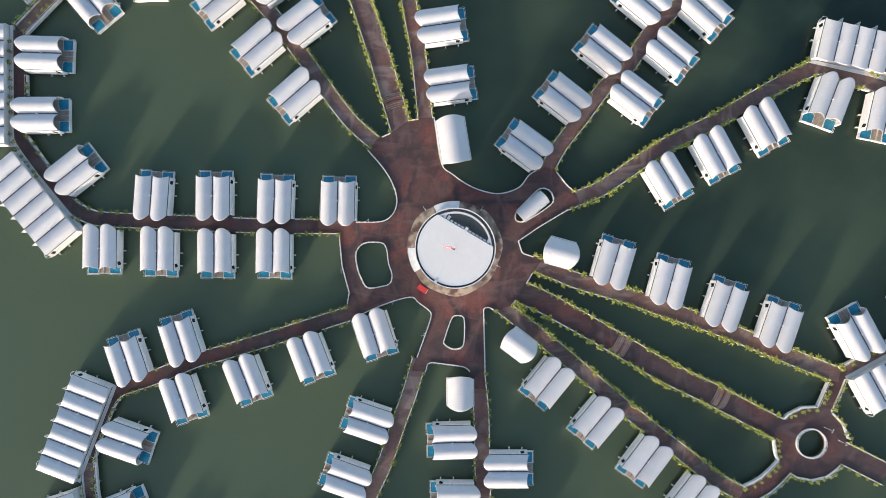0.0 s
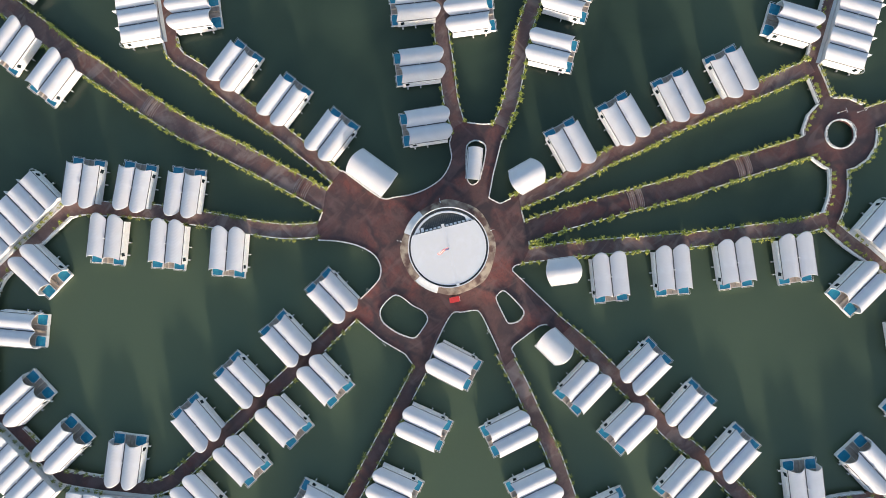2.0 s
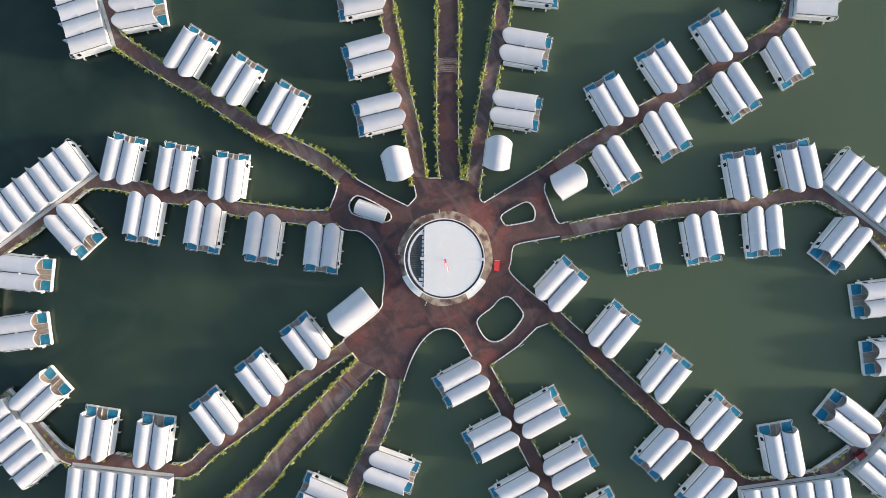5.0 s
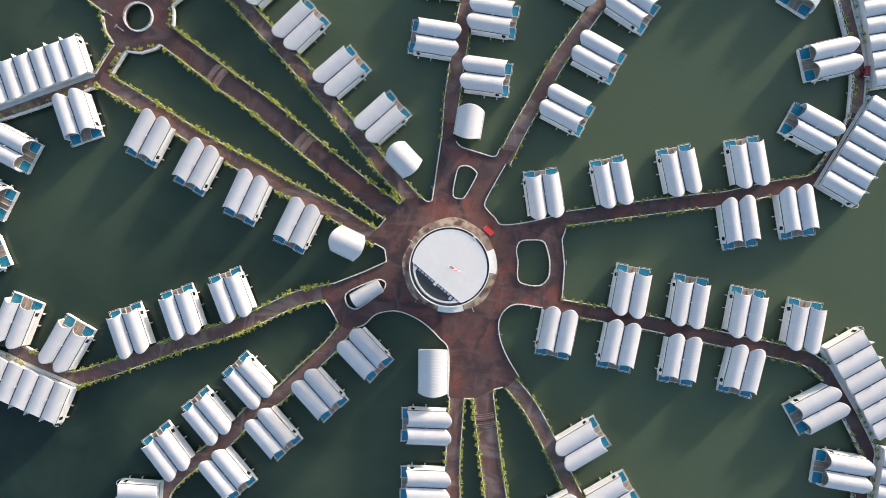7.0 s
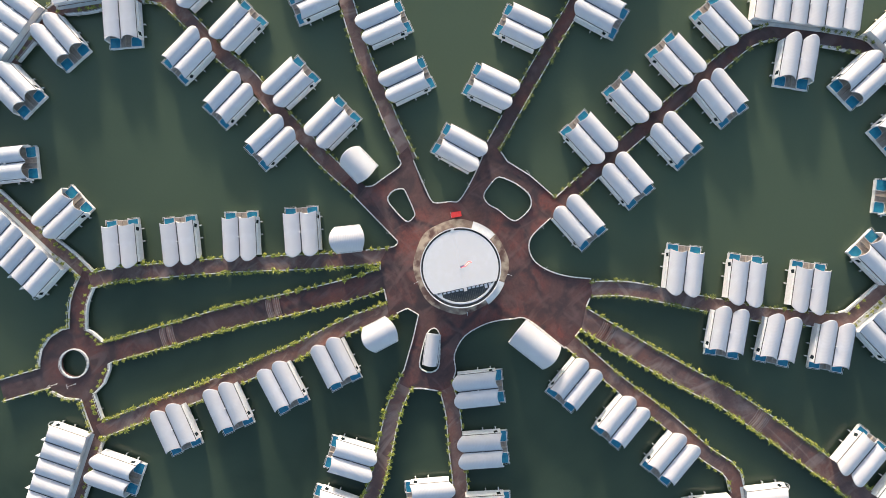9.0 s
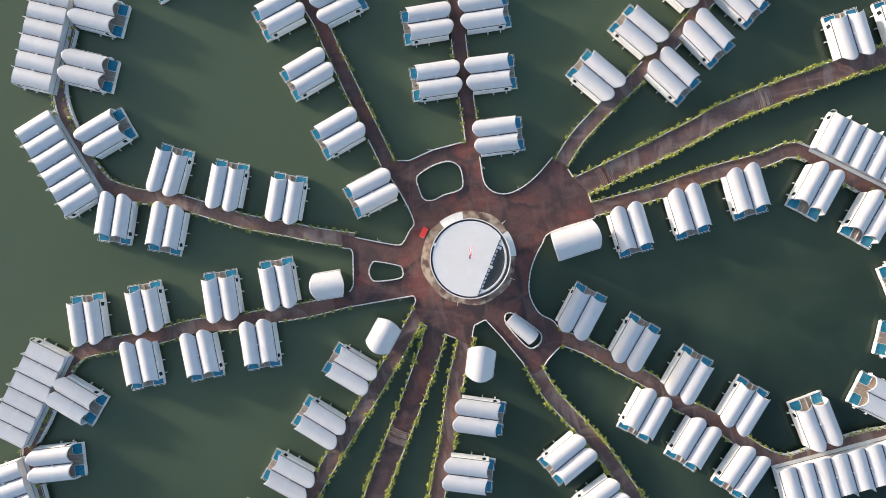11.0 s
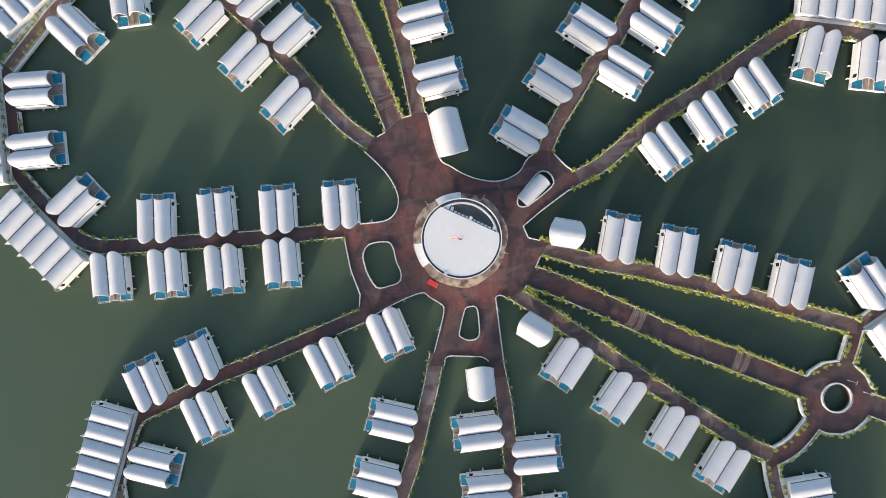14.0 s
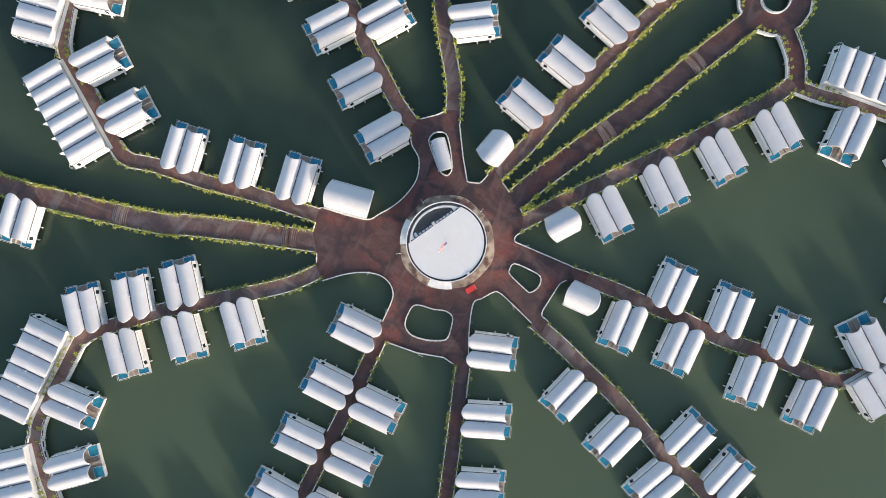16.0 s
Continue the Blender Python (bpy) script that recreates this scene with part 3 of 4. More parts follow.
# ---------- the twin villas ----------
VW, RISE, EAVE, LEAN, BULGE = 4.38, 1.05, 3.8, 0.65, 1.45
# the side walls lean out by BATTER over their height DROP
BATTER, DROP = 0.3, 2.5
# how far the roof section is from an ellipse towards a flat arc
ARCH = 1.8
BACK, FRONT = -4.5, 5.5


def vault(width, length, rise, lean, y_mid=0.0, ribs=0.36, seg=20, thick=0.1, lean_far=None):
    """A barrel roof of ribbed sheet, its crown leaning by lean towards -y at both ends."""
    b = Build()
    far = lean if lean_far is None else lean_far
    arc = []
    for i in range(seg + 1):
        a = math.pi * i / seg
        arc.append((-width / 2 * math.cos(a), rise * math.sin(a) ** ARCH))
    n = max(2, round(length / ribs))
    rows = []
    for k in range(n):
        for u, up in ((0.0, 0.0), (0.6, 0.0), (0.7, 0.007), (0.9, 0.007)):
            rows.append(((k + u) / n, up))
    rows.append((1.0, 0.0))
    m = seg + 1
    for u, up in rows:
        for x, z in arc:
            h = z / rise
            shift = -(lean * (1 - u) + far * u) * h
            f = 1 + up / (width / 2)
            b.v.append((x * f, y_mid - length / 2 + length * u + shift, z + up * h))
    r = len(rows)
    b.skin = (r - 1) * seg
    b.f += [(j * m + i, j * m + i + 1, (j + 1) * m + i + 1, (j + 1) * m + i) for j in range(r - 1) for i in range(seg)]
    k = len(b.v)
    for u in (0.0, 1.0):
        for x, z in arc:
            h = z / rise
            b.v.append((x * (1 - thick / (width / 2)), y_mid - length / 2 + length * u - (lean * (1 - u) + far * u) * h, z * (1 - thick / rise) - 0.02))
    b.f += [(k + i, k + m + i, k + m + i + 1, k + i + 1) for i in range(seg)]
    b.f += [(i, k + i, k + i + 1, i + 1) for i in range(seg)]
    e = (r - 1) * m
    b.f += [(e + i, e + i + 1, k + m + i + 1, k + m + i) for i in range(seg)]
    b.f += [(0, e, k + m, k), (seg, k + seg, k + m + seg, e + seg)]
    return b


def gable(width, rise, y, thick, low=0.0, seg=14, lean=0.0):
    """The wall under an arch."""
    pts = [(-width / 2 * math.cos(math.pi * i / seg), rise * math.sin(math.pi * i / seg) ** ARCH) for i in range(seg + 1)]
    n = seg + 1
    b = Build()
    v = [(x, y - lean * z / rise, z) for x, z in pts] + [(width / 2, y, low), (-width / 2, y, low)]
    v2 = [(a, c + thick, d) for a, c, d in v]
    k = len(v)
    return b.add(v + v2, [tuple(range(k)), tuple(range(2 * k - 1, k - 1, -1))] + [(i, k + i, k + (i + 1) % k, (i + 1) % k) for i in range(k)])


def arch_band(width, rise, y, thick, band=0.28, seg=14, lean=0.0):
    """A white rim round the open arch over a terrace."""
    b = Build()
    for w, r in ((width, rise), (width - 2 * band, rise - band)):
        for dy in (0.0, thick):
            for i in range(seg + 1):
                a = math.pi * i / seg
                z = r * math.sin(a) ** ARCH
                b.v.append((-w / 2 * math.cos(a), y + dy - lean * z / rise, z))
    m = seg + 1
    for i in range(seg):
        b.f += [(i, i + 1, 2 * m + i + 1, 2 * m + i), (m + i, 3 * m + i, 3 * m + i + 1, m + i + 1), (i, m + i, m + i + 1, i + 1), (2 * m + i, 2 * m + i + 1, 3 * m + i + 1, 3 * m + i)]
    b.f += [(0, 2 * m, 3 * m, m), (seg, m + seg, 3 * m + seg, 2 * m + seg)]
    return b


def build_villa(units, name, label, at, pools=True, VW=VW, bulge=BULGE):
    """A row of barrel-roofed villas on one platform: walkway side -y, pool side +y."""
    v = thing(name, label, "villa", "water villas", at=at)
    half = units * VW / 2
    y0, y1 = BACK, FRONT
    end = y1 + (1.45 if pools else 0.9)
    part("platform", Build().box(-half, y0 + 0.2, 0.8, half, y1 - 0.3, 1.2).box(-half + 0.2, y1 - 0.3, 0.25, half - 0.2, end - 0.1, 1.2), KERB, v, "white platform slab")
    if not pools:
        part("entrance_slab", Build().box(-half - 0.3, y0 - 0.7, 0.8, half + 0.3, y0 + 0.2, 1.54), PALE_SLAB, v, "pale grey entrance slab beside the walkway")
    walls = {}
    for s in (-1, 1):
        a, c = y0 + 0.1, y1 - 0.15
        ring = [(half, EAVE - 0.1), (half + BATTER, EAVE - DROP), (half + BATTER, EAVE - DROP - 0.25), (half - 0.2, EAVE - DROP - 0.25), (half - 0.2, EAVE - 0.1)]
        walls[s] = part("side_wall", Build().add([(s * p, a, q) for p, q in ring] + [(s * p, c, q) for p, q in ring],
             [(0, 1, 2, 3, 4), (9, 8, 7, 6, 5)] + [(i, 5 + i, 5 + (i + 1) % 5, (i + 1) % 5) for i in range(5)]), WALL, v, "white battered side wall")
    part("front_wall", Build().box(-half + 0.2, y0 + 0.4, 1.2, half - 0.2, y0 + 0.6, EAVE), WALL, v)
    part("back_wall", Build().box(-half + 0.2, y1 - 3.5, 1.2, half - 0.2, y1 - 3.3, EAVE), CREAM, v)
    roof_mesh = None
    for i in range(units):
        x = -half + VW * (i + 0.5)
        if roof_mesh is None:
            r = part("vault_roof", vault(VW - 0.24, y1 - y0, RISE, bulge, (y0 + y1) / 2, ribs=0.33, lean_far=LEAN), ROOF, v)
            roof_mesh = r.data
            g1 = part("front_gable", gable(VW - 0.4, RISE - 0.12, y0 + 0.3, 0.15, lean=0.9), WALL, v)
            g2 = part("arch_rim", arch_band(VW - 0.2, RISE + 0.02, y1 - 0.02, 0.08, 0.14, lean=LEAN), ROOF, v)
            g3 = part("back_gable", gable(VW - 0.3, RISE - 0.1, y1 - 3.4, 0.12, lean=LEAN), CREAM, v)
        else:
            r, g1, g2, g3 = (part(n, d, None, v) for n, d in (("vault_roof", roof_mesh), ("front_gable", g1.data), ("arch_rim", g2.data), ("back_gable", g3.data)))
        for o in (r, g1, g2, g3):
            o.location = (x, 0, EAVE)
    vent = Build().tube(0, 0, 0.11, -0.4, 0.2, 10).tube(0, 0, 0.2, 0.2, 0.32, 10, 0.14)
    for i in range(1, units):
        x = -half + VW * i
        part("valley_gutter", Build().box(x - 0.11, y0 + 0.1, EAVE - 0.06, x + 0.11, y1 - 0.1, EAVE + 0.05), GUTTER, v, "dark valley gutter")
        o = part("vent_cap", vent, RAIL, v, "white vent cap")
        o.location = (x, 0.4, EAVE + 0.4)
    for s in (-1, 1):
        x = s * (half - 0.08)
        part("eave_gutter", Build().box(min(x, x + s * 0.1), y0 + 0.1, EAVE - 0.14, max(x, x + s * 0.1), y1 - 0.1, EAVE + 0.02), GUTTER, v, "dark eave gutter")
        glass = []
        for lift in (-0.03, 0.03):
            for y, d in ((y1 - 1.8, 0.4), (y1 - 0.9, 0.65), (y1 - 1.05, 1.85), (y1 - 1.95, 1.45)):
                glass.append((s * (half + BATTER * (d - 0.1) / (DROP - 0.1) + lift), y, EAVE - d + lift * 0.25))
        lx = s * (half + BATTER * 0.3)
        part("ledge", Build().box(min(lx, lx + s * 0.16), y0 + 0.1, EAVE - 0.95, max(lx, lx + s * 0.16), y1 - 2.3, EAVE - 0.8), WALL, walls[s], "white moulding along the wall")
        part("side_window", Build().add(glass, [(0, 1, 2, 3), (7, 6, 5, 4), (0, 4, 5, 1), (1, 5, 6, 2), (2, 6, 7, 3), (3, 7, 4, 0)]), GLASS_DARK, walls[s], "dark slanted side window")
    for y in (0.9, y1 - 1.3):
        part("cross_beam", Build().box(-half - 0.7, y - 0.15, 0.45, half + 0.7, y + 0.15, 0.8), KERB, v, "white cross beam")
        for s in (-1, 1):
            part("support_post", Build().tube(s * (half + 0.53), y, 0.18, -2.5, 0.46, 8), CONCRETE, v)
    for i in range(units):
        side = -1 if i % 2 == 0 else 1
        x = -half + VW * (i + 0.5)
        if pools:
            px0, px1 = sorted((x + side * (VW / 2 - 0.22), x - side * 0.75))
            back = y1 - 1.3
            inner, outer, far = (px1, px0, end - 0.14) if side < 0 else (px0, px1, end - 0.14)
            r, line = 0.75, [(outer, far), (outer, back)]
            line += [(inner + side * (r - r * math.sin(radians(q))), back + r - r * math.cos(radians(q))) for q in range(0, 91, 15)]
            line += [(inner + side * (r * 0.6 - r * 0.6 * math.cos(radians(q))), far - r * 0.6 + r * 0.6 * math.sin(radians(q))) for q in range(0, 91, 18)]
            if side > 0:
                line = line[::-1]
            pool = part("pool", Build().sweep(line, 0.09, 1.2, 1.42, True).box(px0 - 0.04, end - 0.1, 0.3, px1 + 0.04, end - 0.02, 1.4), WALL, v, "white pool rim")
            part("pool_water", Build().prism(line, 1.2, 1.36), POOL_WATER, pool, "bright blue pool water")
            dx0, dx1 = sorted((x - side * 0.85, x - side * (VW / 2 - 0.1)))
            part("terrace_deck", Build().box(dx0, y1 - 3.3, 1.2, dx1, end - 0.25, 1.27), TERRACE, v, "brown timber terrace deck")
            part("terrace_floor", Build().box(px0, y1 - 3.3, 1.2, px1, end - 0.11, 1.26), CREAM, v, "beige terrace floor")
            # open frame of rails round the pool end
            ra, rc = px0 - (0.25 if side < 0 else 0.0), px1 + (0.25 if side > 0 else 0.0)
            rb = Build().box(ra, end + 0.14, 1.53, rc, end + 0.2, 1.59)
            for xx in (ra, rc - 0.06):
                rb.box(xx, end + 0.14, 0.9, xx + 0.06, end + 0.2, 1.53).box(xx, y1 + 0.3, 1.53, xx + 0.06, end + 0.14, 1.59)
            rb.box(ra + 0.1, end - 0.12, 0.9, ra + 0.2, end + 0.15, 1.0).box(rc - 0.2, end - 0.12, 0.9, rc - 0.1, end + 0.15, 1.0)
            part("pool_rail", rb, RAIL, v, "white pool-end rail")
    for i in range(1, units):
        x = -half + VW * i
        if pools:
            part("partition", Build().box(x - 0.06, y1 - 3.3, 1.2, x + 0.06, end - 0.3, 1.8), CREAM, v, "beige partition between the terraces")
        else:
            part("partition", Build().box(x - 0.08, y1 - 3.3, 1.2, x + 0.08, end + 0.3, 3.6), WALL, v, "white fin wall between units")
    if not pools:
        for s in (-1, 1):
            loop = [(s * (half - 0.75) + 0.75 * math.cos(radians(q)), end - 0.1 + 0.6 * math.sin(radians(q))) for q in range(0, 181, 20)]
            part("corner_rail", Build().sweep(loop, 0.09, 1.95, 2.05), RAIL, v, "white curved corner rail")
            for q in (loop[0], loop[4], loop[-1]):
                part("rail_post", Build().tube(q[0], q[1], 0.04, 0.9, 1.96, 6), RAIL, v)
    return v


twin = None
rects = []
for x, y, a in VILLAS:
    m = pose(x, y, 0, 0, 0, a - 90)
    if twin is None:
        twin = build_villa(2, "water_villa", "white twin water villa with barrel roofs and two blue pools", m)
    else:
        copy_thing(twin, m)
    u, w = Vector((math.cos(radians(a)), math.sin(radians(a)))), Vector((-math.sin(radians(a)), math.cos(radians(a))))
    c = Vector((x, y))
    rects.append([tuple(c + u * p + w * q) for p, q in ((-4.6, -4.8), (7.8, -4.8), (7.8, 4.8), (-4.6, 4.8))])
made = {}
for units, x, y, a in BLOCKS:
    m = pose(x, y, 0, 0, 0, a - 90)
    if units in made:
        copy_thing(made[units], m)
    else:
        made[units] = build_villa(units, "terrace_villa", "long row of white barrel-roofed villas under one platform", m, False, 4.38, 0.8)
    u, w = Vector((math.cos(radians(a)), math.sin(radians(a)))), Vector((-math.sin(radians(a)), math.cos(radians(a))))
    c, h = Vector((x, y)), units * 4.35 / 2 + 0.5
    rects.append([tuple(c + u * p + w * q) for p, q in ((-4.6, -h), (7.0, -h), (7.0, h), (-4.6, h))])


# ---------- single barrel huts ----------
def build_hut(x, y, a, width, length, eave, lean, label):
    h = thing("pavilion", label, "pavilion", "barrel-roofed pavilions", at=pose(x, y, 0, 0, 0, a))
    rise = width * 0.27
    part("vault_roof", vault(width, length, rise, lean, ribs=0.32, seg=28, lean_far=-lean), ROOF, h).location = (0, 0, eave)
    for s in (-1, 1):
        part("gable", gable(width - 0.3, rise - 0.12, s * (length / 2 - 0.5) - 0.08, 0.16), WALL, h).location = (0, 0, eave)
        sx = sorted((s * (width / 2 - 0.05), s * (width / 2 + 0.12)))
        part("eave_gutter", Build().box(sx[0], -length / 2 - 0.1, eave - 0.14, sx[1], length / 2 + 0.1, eave + 0.03), RAIL, h, "white eave gutter")
        lx = sorted((s * (width / 2 - 0.14), s * (width / 2 - 0.06)))
        part("gutter_line", Build().box(lx[0], -length / 2 - 0.05, eave - 0.02, lx[1], length / 2 + 0.05, eave + 0.16), GUTTER, h, "dark gutter line")
        wx = sorted((s * (width / 2 - 0.4), s * (width / 2 - 0.15)))
        part("wall", Build().box(wx[0], -length / 2 + 0.5, 1.2, wx[1], length / 2 - 0.5, eave), WALL, h)
        part("end_wall", Build().box(-width / 2 + 0.35, s * (length / 2 - 0.5) - 0.08, 1.2, width / 2 - 0.35, s * (length / 2 - 0.5) + 0.08, eave), WALL, h)
    part("platform", Build().box(-width / 2 - 0.2, -length / 2 + 0.2, 0.8, width / 2 + 0.2, length / 2 - 0.2, 1.2), KERB, h, "white platform slab")
    for px in (-width / 2 + 0.4, width / 2 - 0.4):
        for py in (-length / 2 + 0.8, length / 2 - 0.8):
            part("support_post", Build().tube(px, py, 0.22, -2.5, 0.8, 8), CONCRETE, h)
    c, sn = math.cos(radians(a)), math.sin(radians(a))
    rects.append([(x + c * p - sn * q, y + sn * p + c * q) for p, q in ((-width / 2 - .3, -length / 2), (width / 2 + .3, -length / 2), (width / 2 + .3, length / 2), (-width / 2 - .3, length / 2))])


build_hut(-0.4, 27.1, 9.2, 7.4, 10.7, 4.3, 0.7, "large white barrel-roofed pavilion beside the plaza")
build_hut(26.6, -1.2, 74.5, 7.0, 6.3, 4.0, 1.4, "white barrel-roofed pavilion beside a planted walkway")
build_hut(16.2, -24.5, 53.0, 6.7, 6.4, 4.0, 1.3, "white barrel-roofed pavilion beside a planted walkway")
build_hut(1.4, -36.5, 0.5, 6.8, 6.6, 4.0, 1.1, "white barrel-roofed pavilion in a small inlet")
build_hut(19.7, 10.5, -50.0, 3.6, 7.9, 3.6, 0.2, "narrow white barrel-roofed pavilion over a plaza pond")

# ---------- balustrades and planting ----------
decks = {"plaza": plaza_line, "hub": round_line, **walk_polys}


def blocked(q, own):
    for name, poly in decks.items():
        if name != own and inside(q, poly):
            if name == "plaza" and any(inside(q, pond) for pond in pond_lines.values()):
                continue
            return True
    return any(inside(q, r) for r in rects)


def runs(pts, own, shift, closed=False):
    """The stretches of a deck's edge that border on water."""
    pts = resample(pts, 0.75, closed)
    keep = []
    for q, o in zip(pts, offset(pts, shift)):
        keep.append(None if blocked(o, own) else q)
    out, cur = [], []
    for q in keep + [None]:
        if q is None:
            if len(cur) > 2:
                out.append(cur)
            cur = []
        else:
            cur.append(q)
    return out


post_mesh = Build().box(-0.05, -0.05, 0, 0.05, 0.05, 0.68).box(-0.07, -0.07, 0.66, 0.07, 0.07, 0.78).mesh("post", RAIL)
baluster_mesh = Build().box(-0.1, -0.1, 0, 0.1, 0.1, 0.14).tube(0, 0, 0.21, 0.12, 0.3, 8, 0.15).mesh("post", RAIL)
edge_runs = []
for run in runs(plaza_line, "plaza", 0.5, True):
    edge_runs.append((run, 1, 0.0, LEAF, 0.24, 0.27))
for pts in pond_lines.values():
    edge_runs.append((pts + [pts[0]], -1, 0.0, LEAF, 0.24, 0.27))
for name, (width, pts, paving, leaves, density) in WALKS.items():
    left, right = walk_sides[name]
    for side, s in ((left, 1), (right, -1)):
        for run in runs(side, name, 0.5 * s):
            # the links to the round junction have a broad kerb towards the plaza, with the plants inside
            broad = name.startswith("link") and side is (left if name == "link_south" else right)
            # on the ring they stand inside, on the side towards the plaza
            mid = run[len(run) // 2]
            out = Vector(run[min(len(run) - 1, len(run) // 2 + 1)]) - Vector(mid)
            if name.startswith("ring") and Vector((-out.y * s, out.x * s)).dot(Vector(mid)) < 0:
                broad = True
            edge_runs.append((run, s, (0.8 if name.startswith("link") else 0.3) if broad else density, leaves, 0.42 if broad else 0.27, -0.7 if broad else 0.27))
for run in runs(round_line, "hub", -0.5, True):
    mid = Vector(run[len(run) // 2]) - Vector(ROUND)
    inner = mid.dot(Vector(ROUND)) < 0
    edge_runs.append((run, -1, 0.9, LEAF, 0.42, -0.7 if inner else 0.45))
for name in ("tip_one", "tip_two"):
    edge_runs.append((resample(EDGES[name], 0.3) + [EDGES[name][1]], 1, 0.0, LEAF, 0.3, 0.27))
for run, s, density, leaves, kerb, inset in edge_runs:
    bal = thing("balustrade", "white painted kerb and handrail along a deck edge over water", "balustrade", "deck balustrades")
    part("kerb", Build().sweep(run, kerb, 0.95, DECK + 0.3, shift=0.1 * s), KERB, bal)
    top = 0.95 if density else 0.5
    part("handrail", Build().sweep(run, 0.05, DECK + top, DECK + top + 0.05, shift=0.1 * s), RAIL, bal)
    for x, y in offset(resample(run, 2.4 if density else 1.2), 0.1 * s):
        part("post", post_mesh if density else baluster_mesh, None, bal).location = (x, y, DECK + 0.28)
hole = [(ROUND[0] + 3.7 * math.cos(radians(a)), ROUND[1] + 3.7 * math.sin(radians(a))) for a in range(0, 360, 10)]
bal = thing("balustrade", "white ring kerb with a handrail round a water hole", "balustrade", "deck balustrades")
part("kerb", Build().sweep(hole, 0.32, 0.95, DECK + 0.4, True), KERB, bal)
part("handrail", Build().sweep(hole, 0.06, DECK + 0.95, DECK + 1.0, True), RAIL, bal)
for x, y in resample(hole, 0.9, True)[:-1]:
    part("post", baluster_mesh, None, bal).location = (x, y, DECK + 0.3)


def leaf_tuft(b, x, y, z, size, rng, lift=1.0):
    """A rosette of arching blades."""
    n = rng.randint(8, 11)
    a0 = rng.uniform(0, 6.3)
    for i in range(n):
        a = a0 + 6.283 * i / n + rng.uniform(-0.3, 0.3)
        r = size * rng.uniform(0.6, 1.2)
        up = size * rng.uniform(0.15, 0.55) * lift
        w = size * rng.uniform(0.10, 0.17)
        c, s = math.cos(a), math.sin(a)
        mid, tip = (x + c * r * 0.5, y + s * r * 0.5, z + up), (x + c * r, y + s * r, z + up * rng.uniform(0.1, 0.7))
        b.add([(x, y, z), (mid[0] - s * w, mid[1] + c * w, mid[2]), (mid[0] + s * w, mid[1] - c * w, mid[2] + 0.02), tip], [(0, 2, 1), (1, 2, 3)])


rng = random.Random(7)
tufts = []
for leaves in (LEAF, LEAF_DARK):
    for k in range(8):
        b = Build()
        tall = 0.55 + 0.12 * (k % 4)
        b.tube(0, 0, 0.05, -0.1, tall, 5, 0.03)
        leaf_tuft(b, 0, 0, tall, 0.95, rng)
        leaf_tuft(b, 0.03, 0.04, tall + 0.12, 0.6, rng, 1.6)
        leaf_tuft(b, rng.uniform(-0.4, 0.4), rng.uniform(-0.4, 0.4), 0.15, 0.6, rng, 1.5)
        if k % 3 == 0:
            leaf_tuft(b, rng.uniform(-0.7, 0.7), rng.uniform(-0.5, 0.5), 0.25, 0.55, rng)
        me = bpy.data.meshes.new("leaves")
        me.from_pydata(b.v, [], b.f)
        me.materials.append(leaves)
        tufts.append((leaves, me, b))
singles, rest = 0, {LEAF: Build(), LEAF_DARK: Build()}
for run, s, density, leaves, kerb, inset in edge_runs:
    if not density:
        continue
    thick, wait = rng.random(), 0.0
    for x, y in offset(resample(run, 0.5), inset * s):
        # growth comes and goes along the kerb
        thick = min(1.0, max(0.0, thick + rng.uniform(-0.2, 0.2)))
        wait -= 0.5
        if wait > 0 or rng.random() > 0.25 + density * 0.7 or (inset > 0 and blocked((x, y), "")):
            continue
        wait = rng.uniform(0.7, 1.3) + (1 - thick) * (1.9 - 1.3 * density)
        size = rng.uniform(0.74, 1.2) if leaves is LEAF and density == 1 else rng.uniform(0.6, 0.98)
        kind = rng.choice([t for t in tufts if t[0] is leaves])
        m = pose(x + rng.uniform(-0.2, 0.2), y + rng.uniform(-0.2, 0.2), DECK + 0.1, 0, 0, rng.uniform(0, 360)) @ Matrix.Scale(size, 4)
        if singles < 300 and math.hypot(x, y) < 75 and x > 8:
            singles += 1
            ob = new("shrub", kind[1])
            ob.matrix_world = m
            tagged(ob, "yellow-green leafy shrub growing along a walkway kerb", "shrub", "walkway shrubs")
        else:
            rest[leaves].add([m @ Vector(q) for q in kind[2].v], kind[2].f)
for leaves, b in rest.items():
    me = bpy.data.meshes.new("shrubs")
    me.from_pydata(b.v, [], b.f)
    me.materials.append(leaves)
    tagged(new("shrubs", me), "rows of leafy green shrubs along the walkway kerbs", "shrubs", kind="stuff")


# ---------- planters on the ring walkway ----------
planter = None
for x, y, a in ((-86.2, 75.6, 5), (-88.7, 74.8, 22), (-91.2, 73.4, 32), (-93.3, 71.8, 40), (-86.2, -81.5, 113), (-87.1, -79.6, 112), (-88.0, -77.8, 111), (-88.8, -75.8, 110), (-92.4, -63.8, 95), (-92.7, -62.0, 95)):
    m = pose(x, y, DECK - 0.06, 0, 0, a)
    if planter:
        copy_thing(planter, m)
        continue
    planter = thing("planter", "white oblong planter box on a walkway", "planter", "walkway planters", at=m)
    part("box", Build().box(-0.85, -0.3, 0, 0.85, -0.22, 0.5).box(-0.85, 0.22, 0, 0.85, 0.3, 0.5).box(-0.85, -0.22, 0, -0.77, 0.22, 0.5).box(0.77, -0.22, 0, 0.85, 0.22, 0.5), KERB, planter)
    part("soil", Build().box(-0.77, -0.22, 0.02, 0.77, 0.22, 0.42), SOIL, planter, "dark soil")


